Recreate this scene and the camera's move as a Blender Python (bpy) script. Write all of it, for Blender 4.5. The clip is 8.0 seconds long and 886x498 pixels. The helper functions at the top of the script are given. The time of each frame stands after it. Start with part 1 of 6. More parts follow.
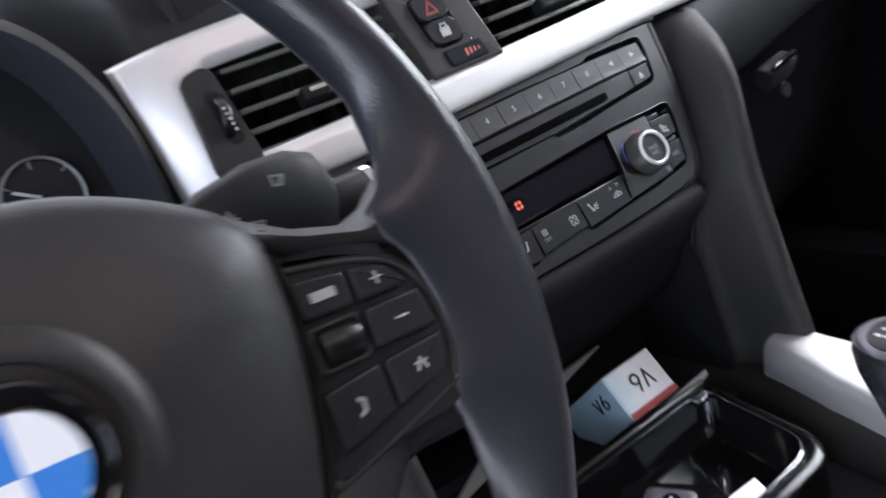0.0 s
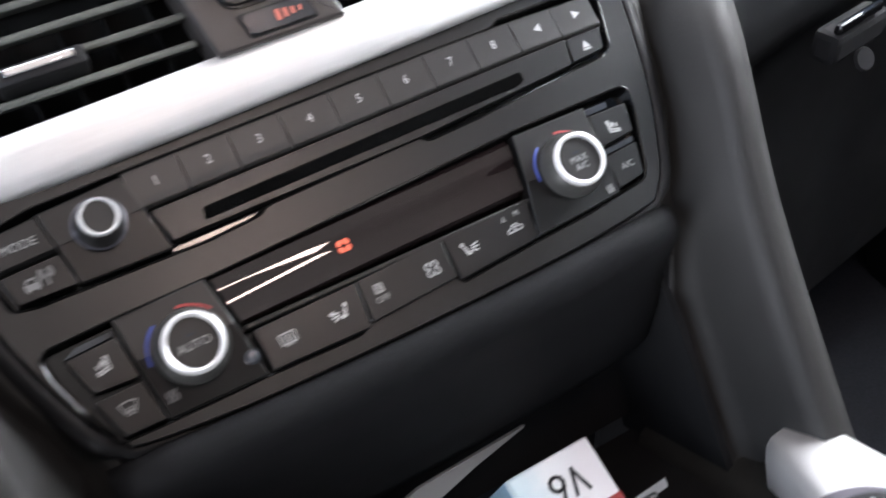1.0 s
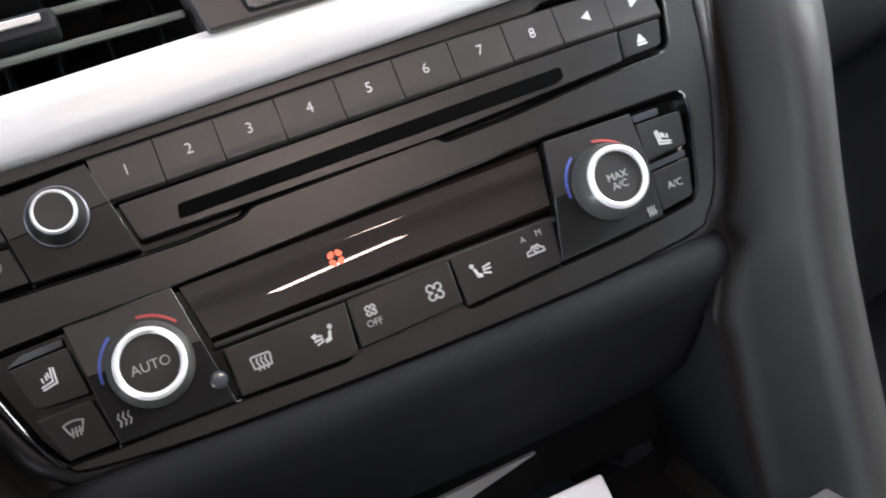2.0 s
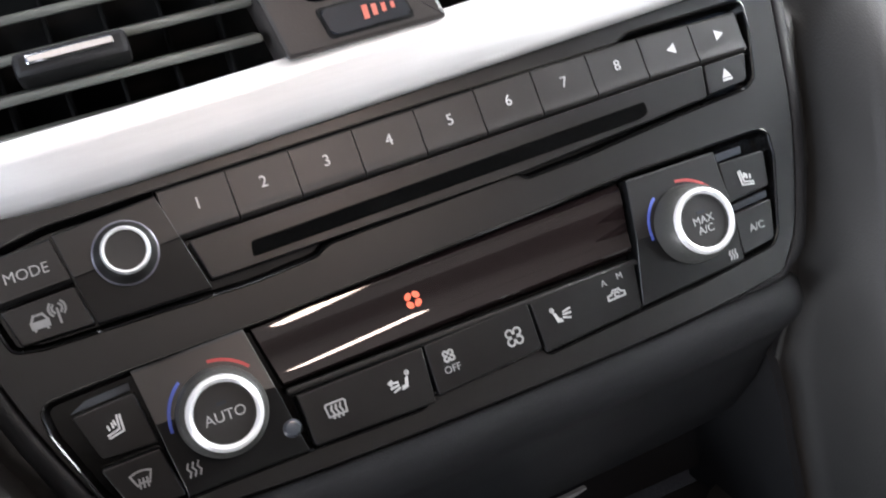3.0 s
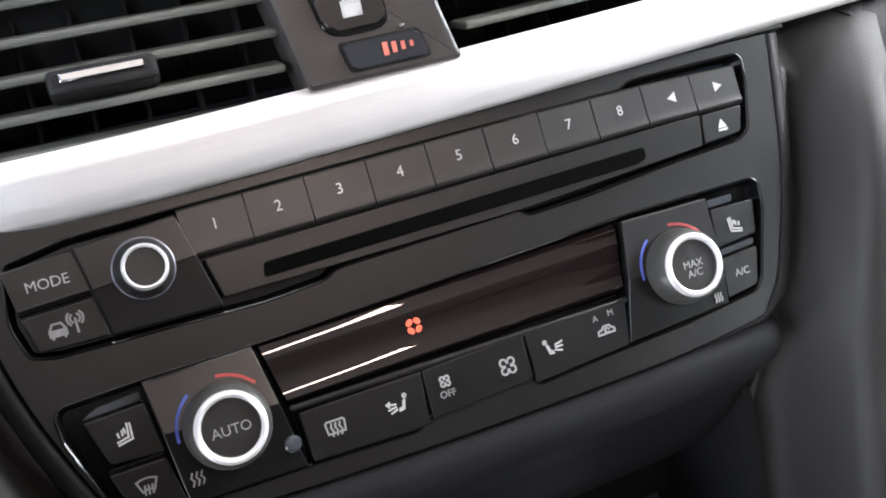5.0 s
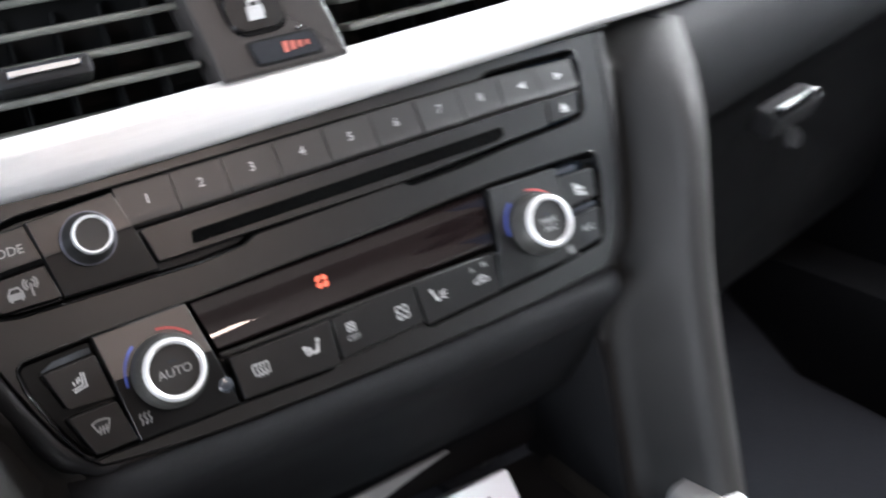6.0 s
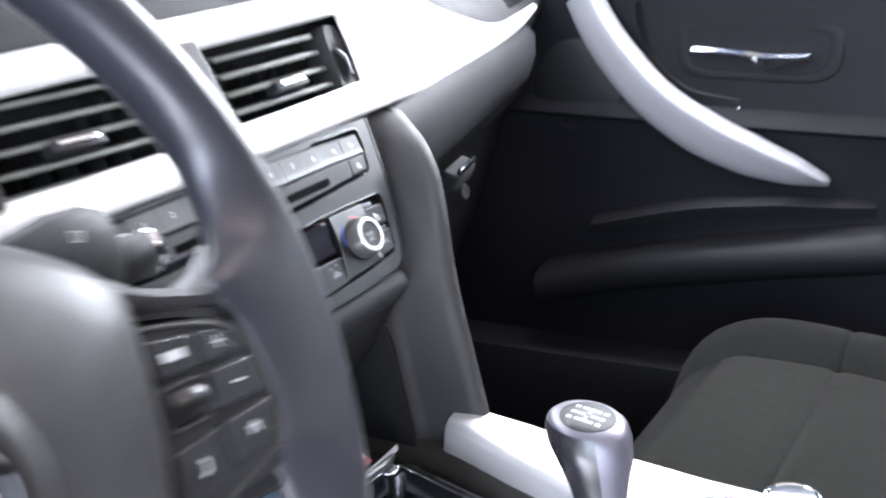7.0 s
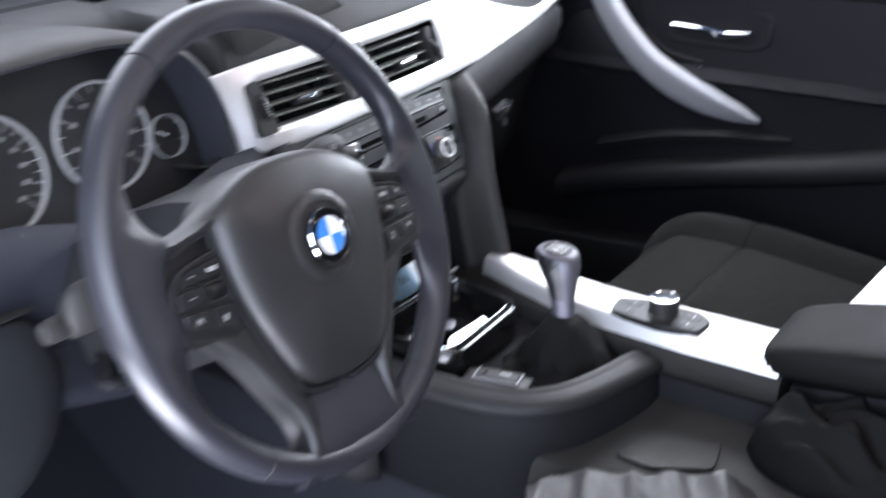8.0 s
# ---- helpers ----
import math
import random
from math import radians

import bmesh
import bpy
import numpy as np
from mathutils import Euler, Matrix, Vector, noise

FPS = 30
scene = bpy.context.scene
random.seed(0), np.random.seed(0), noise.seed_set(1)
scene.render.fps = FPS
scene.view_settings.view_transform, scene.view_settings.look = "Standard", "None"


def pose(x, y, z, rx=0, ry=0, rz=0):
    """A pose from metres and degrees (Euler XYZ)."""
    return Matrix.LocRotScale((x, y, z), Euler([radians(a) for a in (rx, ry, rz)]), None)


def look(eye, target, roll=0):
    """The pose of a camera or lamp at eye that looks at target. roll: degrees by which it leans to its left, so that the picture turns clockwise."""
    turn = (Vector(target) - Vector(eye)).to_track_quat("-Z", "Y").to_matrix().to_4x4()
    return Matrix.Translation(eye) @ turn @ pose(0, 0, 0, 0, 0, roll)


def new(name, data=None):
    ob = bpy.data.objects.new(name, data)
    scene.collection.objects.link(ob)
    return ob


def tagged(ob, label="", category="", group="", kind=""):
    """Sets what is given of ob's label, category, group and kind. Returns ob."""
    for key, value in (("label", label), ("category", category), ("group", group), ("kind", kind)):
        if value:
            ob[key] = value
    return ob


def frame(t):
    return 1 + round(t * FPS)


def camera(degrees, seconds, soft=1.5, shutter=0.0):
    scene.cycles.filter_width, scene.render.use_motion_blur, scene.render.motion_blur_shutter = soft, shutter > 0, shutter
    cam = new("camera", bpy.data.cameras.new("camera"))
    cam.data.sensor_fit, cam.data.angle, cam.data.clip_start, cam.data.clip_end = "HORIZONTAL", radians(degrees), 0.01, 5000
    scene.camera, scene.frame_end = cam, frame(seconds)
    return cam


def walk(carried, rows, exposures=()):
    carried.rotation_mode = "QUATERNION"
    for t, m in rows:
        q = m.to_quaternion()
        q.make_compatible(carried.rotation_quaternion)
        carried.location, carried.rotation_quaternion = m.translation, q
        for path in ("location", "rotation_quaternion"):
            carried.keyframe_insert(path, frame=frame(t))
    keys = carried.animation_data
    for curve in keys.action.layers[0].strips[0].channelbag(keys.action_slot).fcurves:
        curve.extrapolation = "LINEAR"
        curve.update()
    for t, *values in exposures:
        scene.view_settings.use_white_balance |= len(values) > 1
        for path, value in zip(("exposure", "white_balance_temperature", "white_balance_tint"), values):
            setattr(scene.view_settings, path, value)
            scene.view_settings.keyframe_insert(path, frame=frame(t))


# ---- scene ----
cam = camera(44.4, 8.0, 1.8, 0.55)
PATH = [
    (0, (-0.3981, -0.4769, 0.7049), (0.1469, 0.2917, 0.3699), -14.56),
    (0.2, (-0.341, -0.446, 0.6783), (0.1733, 0.3485, 0.3554), -14.74),
    (0.5, (-0.2679, -0.4207, 0.6662), (0.1863, 0.4073, 0.3376), -13.59),
    (1, (-0.1327, -0.4067, 0.6453), (0.2192, 0.4612, 0.2947), -16.37),
    (1.5, (-0.0762, -0.386, 0.6492), (0.1946, 0.4992, 0.271), -14.02),
    (3, (-0.1046, -0.3212, 0.677), (0.1844, 0.5291, 0.2372), -10.86),
    (3.5, (-0.1137, -0.3177, 0.6955), (0.1927, 0.5156, 0.2354), -8.15),
    (4, (-0.1125, -0.3242, 0.6945), (0.195, 0.5132, 0.2425), -7.01),
    (5.5, (-0.1242, -0.3268, 0.6993), (0.1981, 0.5067, 0.2506), -6.11),
    (6, (-0.1698, -0.3827, 0.7005), (0.2867, 0.3982, 0.274), -5.78),
    (6.5, (-0.2866, -0.4351, 0.6968), (0.3806, 0.2147, 0.3312), -7.31),
    (6.7, (-0.3333, -0.4386, 0.7076), (0.3923, 0.1519, 0.3544), -5.31),
    (7, (-0.469, -0.4359, 0.7256), (0.337, 0.0615, 0.4049), -2.60),
    (7.3, (-0.6145, -0.5073, 0.7678), (0.2135, -0.0384, 0.4604), -1.98),
    (7.5, (-0.7223, -0.5718, 0.7879), (0.1229, -0.1411, 0.4716), -1.33),
    (7.7, (-0.8225, -0.64, 0.8323), (-0.0023, -0.1805, 0.4914), -1.17),
    (8, (-0.9303, -0.7354, 0.9169), (-0.1787, -0.2125, 0.5148), -1.09),
]
EXPOSURES = [(0.0, -0.07, 6400, 17), (0.5, 0.20, 6500, 17), (1.0, 0.85, 6500, 15), (1.5, 0.98, 6650, 13), (3.0, 0.92, 6650, 14), (5.5, 0.94, 6650, 14), (6.0, 1.03, 6500, 13), (6.5, 1.54, 6350, 15), (7.5, 1.16, 6250, 17), (8.0, 0.53, 6220, 17)]
walk(cam, [(t, look(eye, target, roll)) for t, eye, target, roll in PATH], EXPOSURES)

# ---------------------------------------------------------------- daylight: sky through the windows and the open door, a roof lamp, added fills
world = bpy.data.worlds.new("sky")
world.use_nodes = True
scene.world = world
sky = world.node_tree.nodes.new("ShaderNodeTexSky")
sky.sky_type, sky.sun_disc, sky.sun_elevation, sky.sun_rotation = "NISHITA", False, radians(38), radians(200)
back = world.node_tree.nodes["Background"]
back.inputs["Strength"].default_value = 0.06
world.node_tree.links.new(sky.outputs["Color"], back.inputs["Color"])
sun_data = bpy.data.lights.new("sun", "SUN")
sun_data.energy, sun_data.angle, sun_data.color = 0.8, radians(15), (1.0, 0.96, 0.9)
sun = new("sun", sun_data)
sun.matrix_basis = look((0, 0, 5), (1.2, 1.6, 2.6))


def area_lamp(name, eye, target, w, h, power, colour):
    """An area lamp: the sky's light in one opening of the car, or an added fill."""
    la = bpy.data.lights.new(name, "AREA")
    la.shape, la.size, la.size_y, la.energy, la.color = "RECTANGLE", w, h, power, colour
    ob = new(name, la)
    ob.matrix_basis = look(eye, target)
    return ob


roof_data = bpy.data.lights.new("roof_lamp", "AREA")
roof_data.shape, roof_data.size, roof_data.size_y, roof_data.energy, roof_data.color = "RECTANGLE", 0.24, 0.042, 1.15, (1.0, 0.78, 0.68)
roof_lamp = new("roof_lamp", roof_data)
roof_lamp.matrix_basis = pose(0.19, -0.94, 1.258, 0, 0, -25)
area_lamp("doorway_daylight", (-1.30, -0.60, 0.78), (-0.15, -0.15, 0.42), 1.0, 0.75, 18.0, (0.76, 0.87, 1.0))
# lamp added low in the doorway, aimed up to brighten the roof lining
area_lamp("doorway_bounce_fill", (-0.95, -0.55, 0.12), (0.15, -0.60, 1.28), 1.1, 0.4, 13.0, (0.88, 0.93, 1.0)).data.spread = radians(110)
area_lamp("side_window_daylight", (0.74, -0.12, 0.90), (0.0, -0.25, 0.45), 0.55, 0.30, 7.0, (0.92, 0.96, 1.0))
# added fill before the closed side panel; brightens the stack's right half
area_lamp("rear_side_fill", (0.78, -1.20, 0.74), (0.0, 0.0, 0.52), 0.7, 0.18, 5.0, (0.88, 0.94, 1.0))
area_lamp("windshield_daylight", (0.03, 0.24, 0.98), (0.03, -0.35, 0.40), 1.1, 0.35, 5.5, (0.90, 0.95, 1.0))


# ---------------------------------------------------------------- helpers of this scene
def mesh_ob(name, bm, material, parent=None, m=None, sharp=40, smooth=True):
    bmesh.ops.recalc_face_normals(bm, faces=bm.faces)
    if smooth and not any(f.smooth for f in bm.faces):
        for f in bm.faces:
            f.smooth = True
    if smooth:
        for e in bm.edges:
            if len(e.link_faces) == 2 and e.calc_face_angle(0) > radians(sharp):
                e.smooth = False
    me = bpy.data.meshes.new(name)
    bm.to_mesh(me)
    bm.free()
    me.materials.append(material)
    ob = new(name, me)
    if parent:
        ob.parent = parent
    if m is not None:
        ob.matrix_basis = m
    return ob


def part(name, bm, material, parent, label="", m=None, sharp=40, smooth=True):
    ob = mesh_ob(name, bm, material, parent, m, sharp, smooth)
    return tagged(ob, label) if label else ob


def thing(name, label, category, m=None, group="", kind=""):
    ob = new(name)
    ob.empty_display_size = 0.03
    if m is not None:
        ob.matrix_basis = m
    return tagged(ob, label, category, group, kind)


def rbox(sx, sy, sz, bev=0.002, at=(0, 0, 0), seg=2, m=None):
    bm = bmesh.new()
    bmesh.ops.create_cube(bm, size=1)
    bmesh.ops.scale(bm, vec=(sx, sy, sz), verts=bm.verts)
    if bev:
        bmesh.ops.bevel(bm, geom=bm.edges[:], offset=min(bev, 0.49 * min(sx, sy, sz)), segments=seg, affect="EDGES", profile=0.5)
    bm.normal_update()
    for f in bm.faces:
        f.smooth = bool(bev) and max(abs(c) for c in f.normal) < 0.9999
    if m is not None:
        bmesh.ops.transform(bm, matrix=m, verts=bm.verts)
    bmesh.ops.translate(bm, vec=at, verts=bm.verts)
    return bm


def plate(pts, z0, z1, bev=0.0, seg=2, both=False):
    """A flat outline (x, y) raised from z0 to z1, with its upper edge rounded."""
    bm = bmesh.new()
    lo = [bm.verts.new((x, y, z0)) for x, y in pts]
    hi = [bm.verts.new((x, y, z1)) for x, y in pts]
    n = len(pts)
    bm.faces.new(lo[::-1])
    top = bm.faces.new(hi)
    for i in range(n):
        bm.faces.new((lo[i], lo[(i + 1) % n], hi[(i + 1) % n], hi[i]))
    if bev:
        bmesh.ops.bevel(bm, geom=[e for e in top.edges], offset=bev, segments=seg, affect="EDGES", profile=0.5)
    bm.normal_update()
    for f in bm.faces:
        f.smooth = len(f.verts) <= 4 and abs(f.normal.z) < 0.9999
    return bm


def round_poly(pts, r, n=4):
    """Corners of a polygon rounded off; r is one radius or one per corner."""
    out = []
    k = len(pts)
    for i in range(k):
        p, a, b = Vector(pts[i]), Vector(pts[i - 1]), Vector(pts[(i + 1) % k])
        rr = r[i] if isinstance(r, (list, tuple)) else r
        da, db = (a - p), (b - p)
        cut = min(rr, 0.48 * da.length, 0.48 * db.length)
        s, e = p + da.normalized() * cut, p + db.normalized() * cut
        for j in range(n + 1):
            t = j / n
            q = s * (1 - t) ** 2 + p * 2 * t * (1 - t) + e * t * t
            out.append((q.x, q.y))
    return out


def ring_plate(outer, inner, z0, z1, bev=0.0):
    """A frame between two outlines with the same number of points."""
    bm = bmesh.new()
    n = len(outer)
    ol = [bm.verts.new((x, y, z0)) for x, y in outer]
    oh = [bm.verts.new((x, y, z1)) for x, y in outer]
    il = [bm.verts.new((x, y, z0)) for x, y in inner]
    ih = [bm.verts.new((x, y, z1)) for x, y in inner]
    for i in range(n):
        j = (i + 1) % n
        bm.faces.new((oh[i], oh[j], ih[j], ih[i]))
        bm.faces.new((ol[j], ol[i], il[i], il[j]))
        bm.faces.new((ol[i], ol[j], oh[j], oh[i]))
        bm.faces.new((il[j], il[i], ih[i], ih[j]))
    if bev:
        hs = set(oh) | set(ih)
        edges = [e for e in bm.edges if e.verts[0] in hs and e.verts[1] in hs and (e.verts[0] in set(oh)) == (e.verts[1] in set(oh))]
        bmesh.ops.bevel(bm, geom=edges, offset=bev, segments=2, affect="EDGES", profile=0.5)
    return bm


def lathe(profile, n=40, sx=1.0, sy=1.0):
    """A profile of (radius, height) turned about z."""
    bm = bmesh.new()
    rings = []
    for r, z in profile:
        if r < 1e-6:
            rings.append([bm.verts.new((0, 0, z))])
        else:
            rings.append([bm.verts.new((sx * r * math.cos(2 * math.pi * i / n), sy * r * math.sin(2 * math.pi * i / n), z)) for i in range(n)])
    for a, b in zip(rings, rings[1:]):
        for i in range(n):
            j = (i + 1) % n
            if len(a) == 1 and len(b) == 1:
                continue
            if len(a) == 1:
                bm.faces.new((a[0], b[i], b[j]))
            elif len(b) == 1:
                bm.faces.new((a[i], a[j], b[0]))
            else:
                bm.faces.new((a[i], a[j], b[j], b[i]))
    return bm


def loft(rings, caps=True, closed=True):
    """Rings of points, joined one to the next."""
    bm = bmesh.new()
    vs = [[bm.verts.new(p) for p in ring] for ring in rings]
    n = len(rings[0])
    for a, b in zip(vs, vs[1:]):
        for i in range(n if closed else n - 1):
            j = (i + 1) % n
            bm.faces.new((a[i], a[j], b[j], b[i]))
    if caps and closed:
        bm.faces.new(vs[0][::-1])
        bm.faces.new(vs[-1])
    return bm


def smooth_path(pts, n=6):
    """A Catmull-Rom line through points."""
    pts = [Vector(p) for p in pts]
    out = []
    for i in range(len(pts) - 1):
        p0, p1, p2, p3 = pts[max(i - 1, 0)], pts[i], pts[i + 1], pts[min(i + 2, len(pts) - 1)]
        for j in range(n):
            t = j / n
            out.append(0.5 * (2 * p1 + (p2 - p0) * t + (2 * p0 - 5 * p1 + 4 * p2 - p3) * t * t + (3 * p1 - p0 - 3 * p2 + p3) * t ** 3))
    out.append(pts[-1])
    return out


def tube(path, radius, n=10, closed=False, flat=1.0, up=(0, 0, 1)):
    """A round bar along points; radius is one number or one per point."""
    path = [Vector(p) for p in path]
    rings = []
    k = len(path)
    for i, p in enumerate(path):
        a = path[(i - 1) % k] if closed or i else p
        b = path[(i + 1) % k] if closed or i < k - 1 else p
        d = (b - a).normalized()
        s = d.cross(Vector(up))
        s = s.normalized() if s.length > 1e-4 else d.orthogonal().normalized()
        w = s.cross(d)
        r = radius[i] if isinstance(radius, (list, tuple)) else radius
        rings.append([p + r * (math.cos(2 * math.pi * j / n) * s + flat * math.sin(2 * math.pi * j / n) * w) for j in range(n)])
    if closed:
        rings.append(rings[0])
        bm = loft(rings, caps=False)
        bmesh.ops.remove_doubles(bm, verts=bm.verts, dist=1e-6)
        return bm
    return loft(rings)


def sheet(rows, thick=0.0, smooth_rows=0):
    """A surface through rows of points; thick gives it a back, away from its normals."""
    if smooth_rows:
        rows = [smooth_path(r, smooth_rows) for r in rows]
        cols = [smooth_path([r[i] for r in rows], smooth_rows) for i in range(len(rows[0]))]
        rows = [[c[j] for c in cols] for j in range(len(cols[0]))]
    bm = loft(rows, caps=False, closed=False)
    if thick:
        bm.normal_update()
        bmesh.ops.solidify(bm, geom=bm.faces[:], thickness=thick)
    return bm


def merge(*bms):
    """Several bmeshes as one."""
    out = bmesh.new()
    for b in bms:
        me = bpy.data.meshes.new("tmp")
        b.to_mesh(me)
        b.free()
        out.from_mesh(me)
        bpy.data.meshes.remove(me)
    return out


def moved(bm, m):
    bmesh.ops.transform(bm, matrix=m, verts=bm.verts)
    return bm


def letters(text, size, at=(0, 0, 0), depth=0.00025, turn=0.0):
    """Words in the built-in font, centred, as a thin raised print."""
    cu = bpy.data.curves.new("tmp", "FONT")
    cu.body, cu.size, cu.align_x, cu.align_y, cu.extrude, cu.resolution_u = text, size, "CENTER", "CENTER", depth / 2, 3
    ob = bpy.data.objects.new("tmp", cu)
    me = bpy.data.meshes.new_from_object(ob)
    bm = bmesh.new()
    bm.from_mesh(me)
    bpy.data.objects.remove(ob)
    bpy.data.curves.remove(cu)
    bpy.data.meshes.remove(me)
    return moved(bm, pose(*at, 0, 0, turn))


def lettered(text, size, at, mat, parent):
    """A printed word whose letters are meshes of their own."""
    bm = letters(text, size, at)
    bmesh.ops.remove_doubles(bm, verts=bm.verts, dist=1e-6)
    bm.verts.index_update()
    bm.verts.ensure_lookup_table()
    left = set(range(len(bm.verts)))
    while left:
        todo, isle = [left.pop()], set()
        while todo:
            i = todo.pop()
            isle.add(i)
            for e in bm.verts[i].link_edges:
                j = e.other_vert(bm.verts[i]).index
                if j in left:
                    left.discard(j)
                    todo.append(j)
        one = bm.copy()
        one.verts.ensure_lookup_table()
        bmesh.ops.delete(one, geom=[v for v in one.verts if v.index not in isle], context="VERTS")
        part("letter", one, mat, parent)


def strokes(lines, width, at=(0, 0, 0), scale=0.001, depth=0.00025, turn=0.0):
    """Thin raised bars along lines of (x, y), for printed symbols."""
    bm = bmesh.new()
    for line in lines:
        for (ax, ay), (bx, by) in zip(line, line[1:]):
            a, b = Vector((ax, ay)) * scale, Vector((bx, by)) * scale
            d = (b - a).normalized() * width / 2
            s = Vector((-d.y, d.x))
            q = [a - d + s, a - d - s, b + d - s, b + d + s]
            lo = [bm.verts.new((p.x, p.y, 0)) for p in q]
            hi = [bm.verts.new((p.x, p.y, depth)) for p in q]
            bm.faces.new(hi)
            for i in range(4):
                bm.faces.new((lo[i], lo[(i + 1) % 4], hi[(i + 1) % 4], hi[i]))
    return moved(bm, pose(*at, 0, 0, turn))


def arc(cx, cy, r, a0, a1, n=10):
    return [(cx + r * math.cos(radians(a0 + (a1 - a0) * i / n)), cy + r * math.sin(radians(a0 + (a1 - a0) * i / n))) for i in range(n + 1)]


# ---------------------------------------------------------------- materials
def material(name, colour, rough=0.5, metal=0.0, vary=0.15, vary_scale=60, rough_vary=0.08, grain=0.0, grain_scale=1500, grain_kind="VORONOI",
             coat=0.0, spec=0.5, stretch=(1, 1, 1), sheen=0.0, emit=None, power=0.0):
    mat = bpy.data.materials.new(name)
    mat.use_nodes = True
    nt = mat.node_tree
    nodes, links = nt.nodes, nt.links
    b = nodes["Principled BSDF"]
    b.inputs["Metallic"].default_value = metal
    b.inputs["Coat Weight"].default_value = coat
    b.inputs["Coat Roughness"].default_value = 0.06
    b.inputs["Specular IOR Level"].default_value = spec
    b.inputs["Sheen Weight"].default_value = sheen
    tc = nodes.new("ShaderNodeTexCoord")
    mp = nodes.new("ShaderNodeMapping")
    mp.inputs["Scale"].default_value = stretch
    links.new(tc.outputs["Object"], mp.inputs["Vector"])
    nz = nodes.new("ShaderNodeTexNoise")
    nz.inputs["Scale"].default_value, nz.inputs["Detail"].default_value = vary_scale, 6
    links.new(mp.outputs["Vector"], nz.inputs["Vector"])
    cr = nodes.new("ShaderNodeMapRange")
    cr.inputs["To Min"].default_value, cr.inputs["To Max"].default_value = 1 - vary, 1 + vary
    links.new(nz.outputs["Fac"], cr.inputs["Value"])
    mx = nodes.new("ShaderNodeVectorMath")
    mx.operation = "SCALE"
    mx.inputs[0].default_value = colour
    links.new(cr.outputs["Result"], mx.inputs["Scale"])
    links.new(mx.outputs["Vector"], b.inputs["Base Color"])
    wide = nodes.new("ShaderNodeTexNoise")
    wide.inputs["Scale"].default_value, wide.inputs["Detail"].default_value = max(vary_scale / 6, 4), 4
    links.new(tc.outputs["Object"], wide.inputs["Vector"])
    rr = nodes.new("ShaderNodeMapRange")
    rr.inputs["From Min"].default_value, rr.inputs["From Max"].default_value = 0.3, 0.7
    rr.inputs["To Min"].default_value, rr.inputs["To Max"].default_value = max(rough - rough_vary, 0.02), min(rough + rough_vary, 1)
    links.new(wide.outputs["Fac"], rr.inputs["Value"])
    links.new(rr.outputs["Result"], b.inputs["Roughness"])
    if grain:
        if grain_kind == "VORONOI":
            g = nodes.new("ShaderNodeTexVoronoi")
            g.inputs["Scale"].default_value = grain_scale
            out = g.outputs["Distance"]
        else:
            g = nodes.new("ShaderNodeTexNoise")
            g.inputs["Scale"].default_value, g.inputs["Detail"].default_value = grain_scale, 3
            out = g.outputs["Fac"]
        links.new(mp.outputs["Vector"], g.inputs["Vector"])
        bp = nodes.new("ShaderNodeBump")
        bp.inputs["Strength"].default_value, bp.inputs["Distance"].default_value = grain, 0.0006
        links.new(out, bp.inputs["Height"])
        links.new(bp.outputs["Normal"], b.inputs["Normal"])
    if emit:
        b.inputs["Emission Color"].default_value = (*emit, 1)
        b.inputs["Emission Strength"].default_value = power
    return mat


PAD = material("soft_dash_skin", (0.0155, 0.0155, 0.016), 0.62, spec=0.35, grain=0.1, grain_scale=900, vary=0.1)
PLASTIC = material("hard_dark_plastic", (0.0105, 0.0105, 0.0115), 0.5, spec=0.3, grain=0.12, grain_scale=1200, vary=0.1)
GREYTRIM = material("grey_fin_plastic", (0.024, 0.0233, 0.0225), 0.6, spec=0.3, grain=0.1, grain_scale=1100, vary=0.1)
SATIN = material("satin_panel_plastic", (0.0100, 0.0096, 0.0095), 0.3, spec=0.5, grain=0.03, grain_scale=3500, grain_kind="NOISE", vary=0.08, rough_vary=0.015)
PRESET = material("preset_key_plastic", (0.014, 0.0130, 0.0126), 0.34, spec=0.66, vary=0.06, vary_scale=200, rough_vary=0.02, grain=0.05, grain_scale=2500)
BUTTON = material("soft_touch_button", (0.0060, 0.0060, 0.0062), 0.3, spec=0.55, vary=0.1, vary_scale=200, rough_vary=0.015, grain=0.015, grain_scale=2500)
GLOSS = material("gloss_black", (0.006, 0.006, 0.0065), 0.07, vary=0.1, rough_vary=0.03)
SKIRT = material("knob_skirt_plastic", (0.045, 0.045, 0.042), 0.42, spec=0.4, vary=0.1, vary_scale=300)
KNOBFACE = material("knob_face_plastic", (0.022, 0.0215, 0.021), 0.4, spec=0.4, vary=0.08, vary_scale=300)
SCREEN = material("display_glass", (0.010, 0.0065, 0.0065), 0.02, vary=0.2, rough_vary=0.006)
SLOT = material("slot_black", (0.002, 0.002, 0.002), 0.95, spec=0.03, vary=0.1)
# hole tone lifted to put lens haze into the darkest parts
HOLE = material("haze_lifted_black", (0.020, 0.020, 0.020), 0.9, spec=0.1, vary=0.1)
ALU = material("brushed_aluminium", (0.92, 0.91, 0.90), 0.42, 0.7, vary=0.05, vary_scale=900, rough_vary=0.03, grain=0.05, grain_scale=2200,
               grain_kind="NOISE", stretch=(0.06, 1, 1))
SILVER = material("silver_paint", (0.36, 0.36, 0.375), 0.36, 0.35, vary=0.04, vary_scale=90)
CHROME = material("chrome", (0.82, 0.82, 0.83), 0.1, 1.0, vary=0.02, rough_vary=0.03)
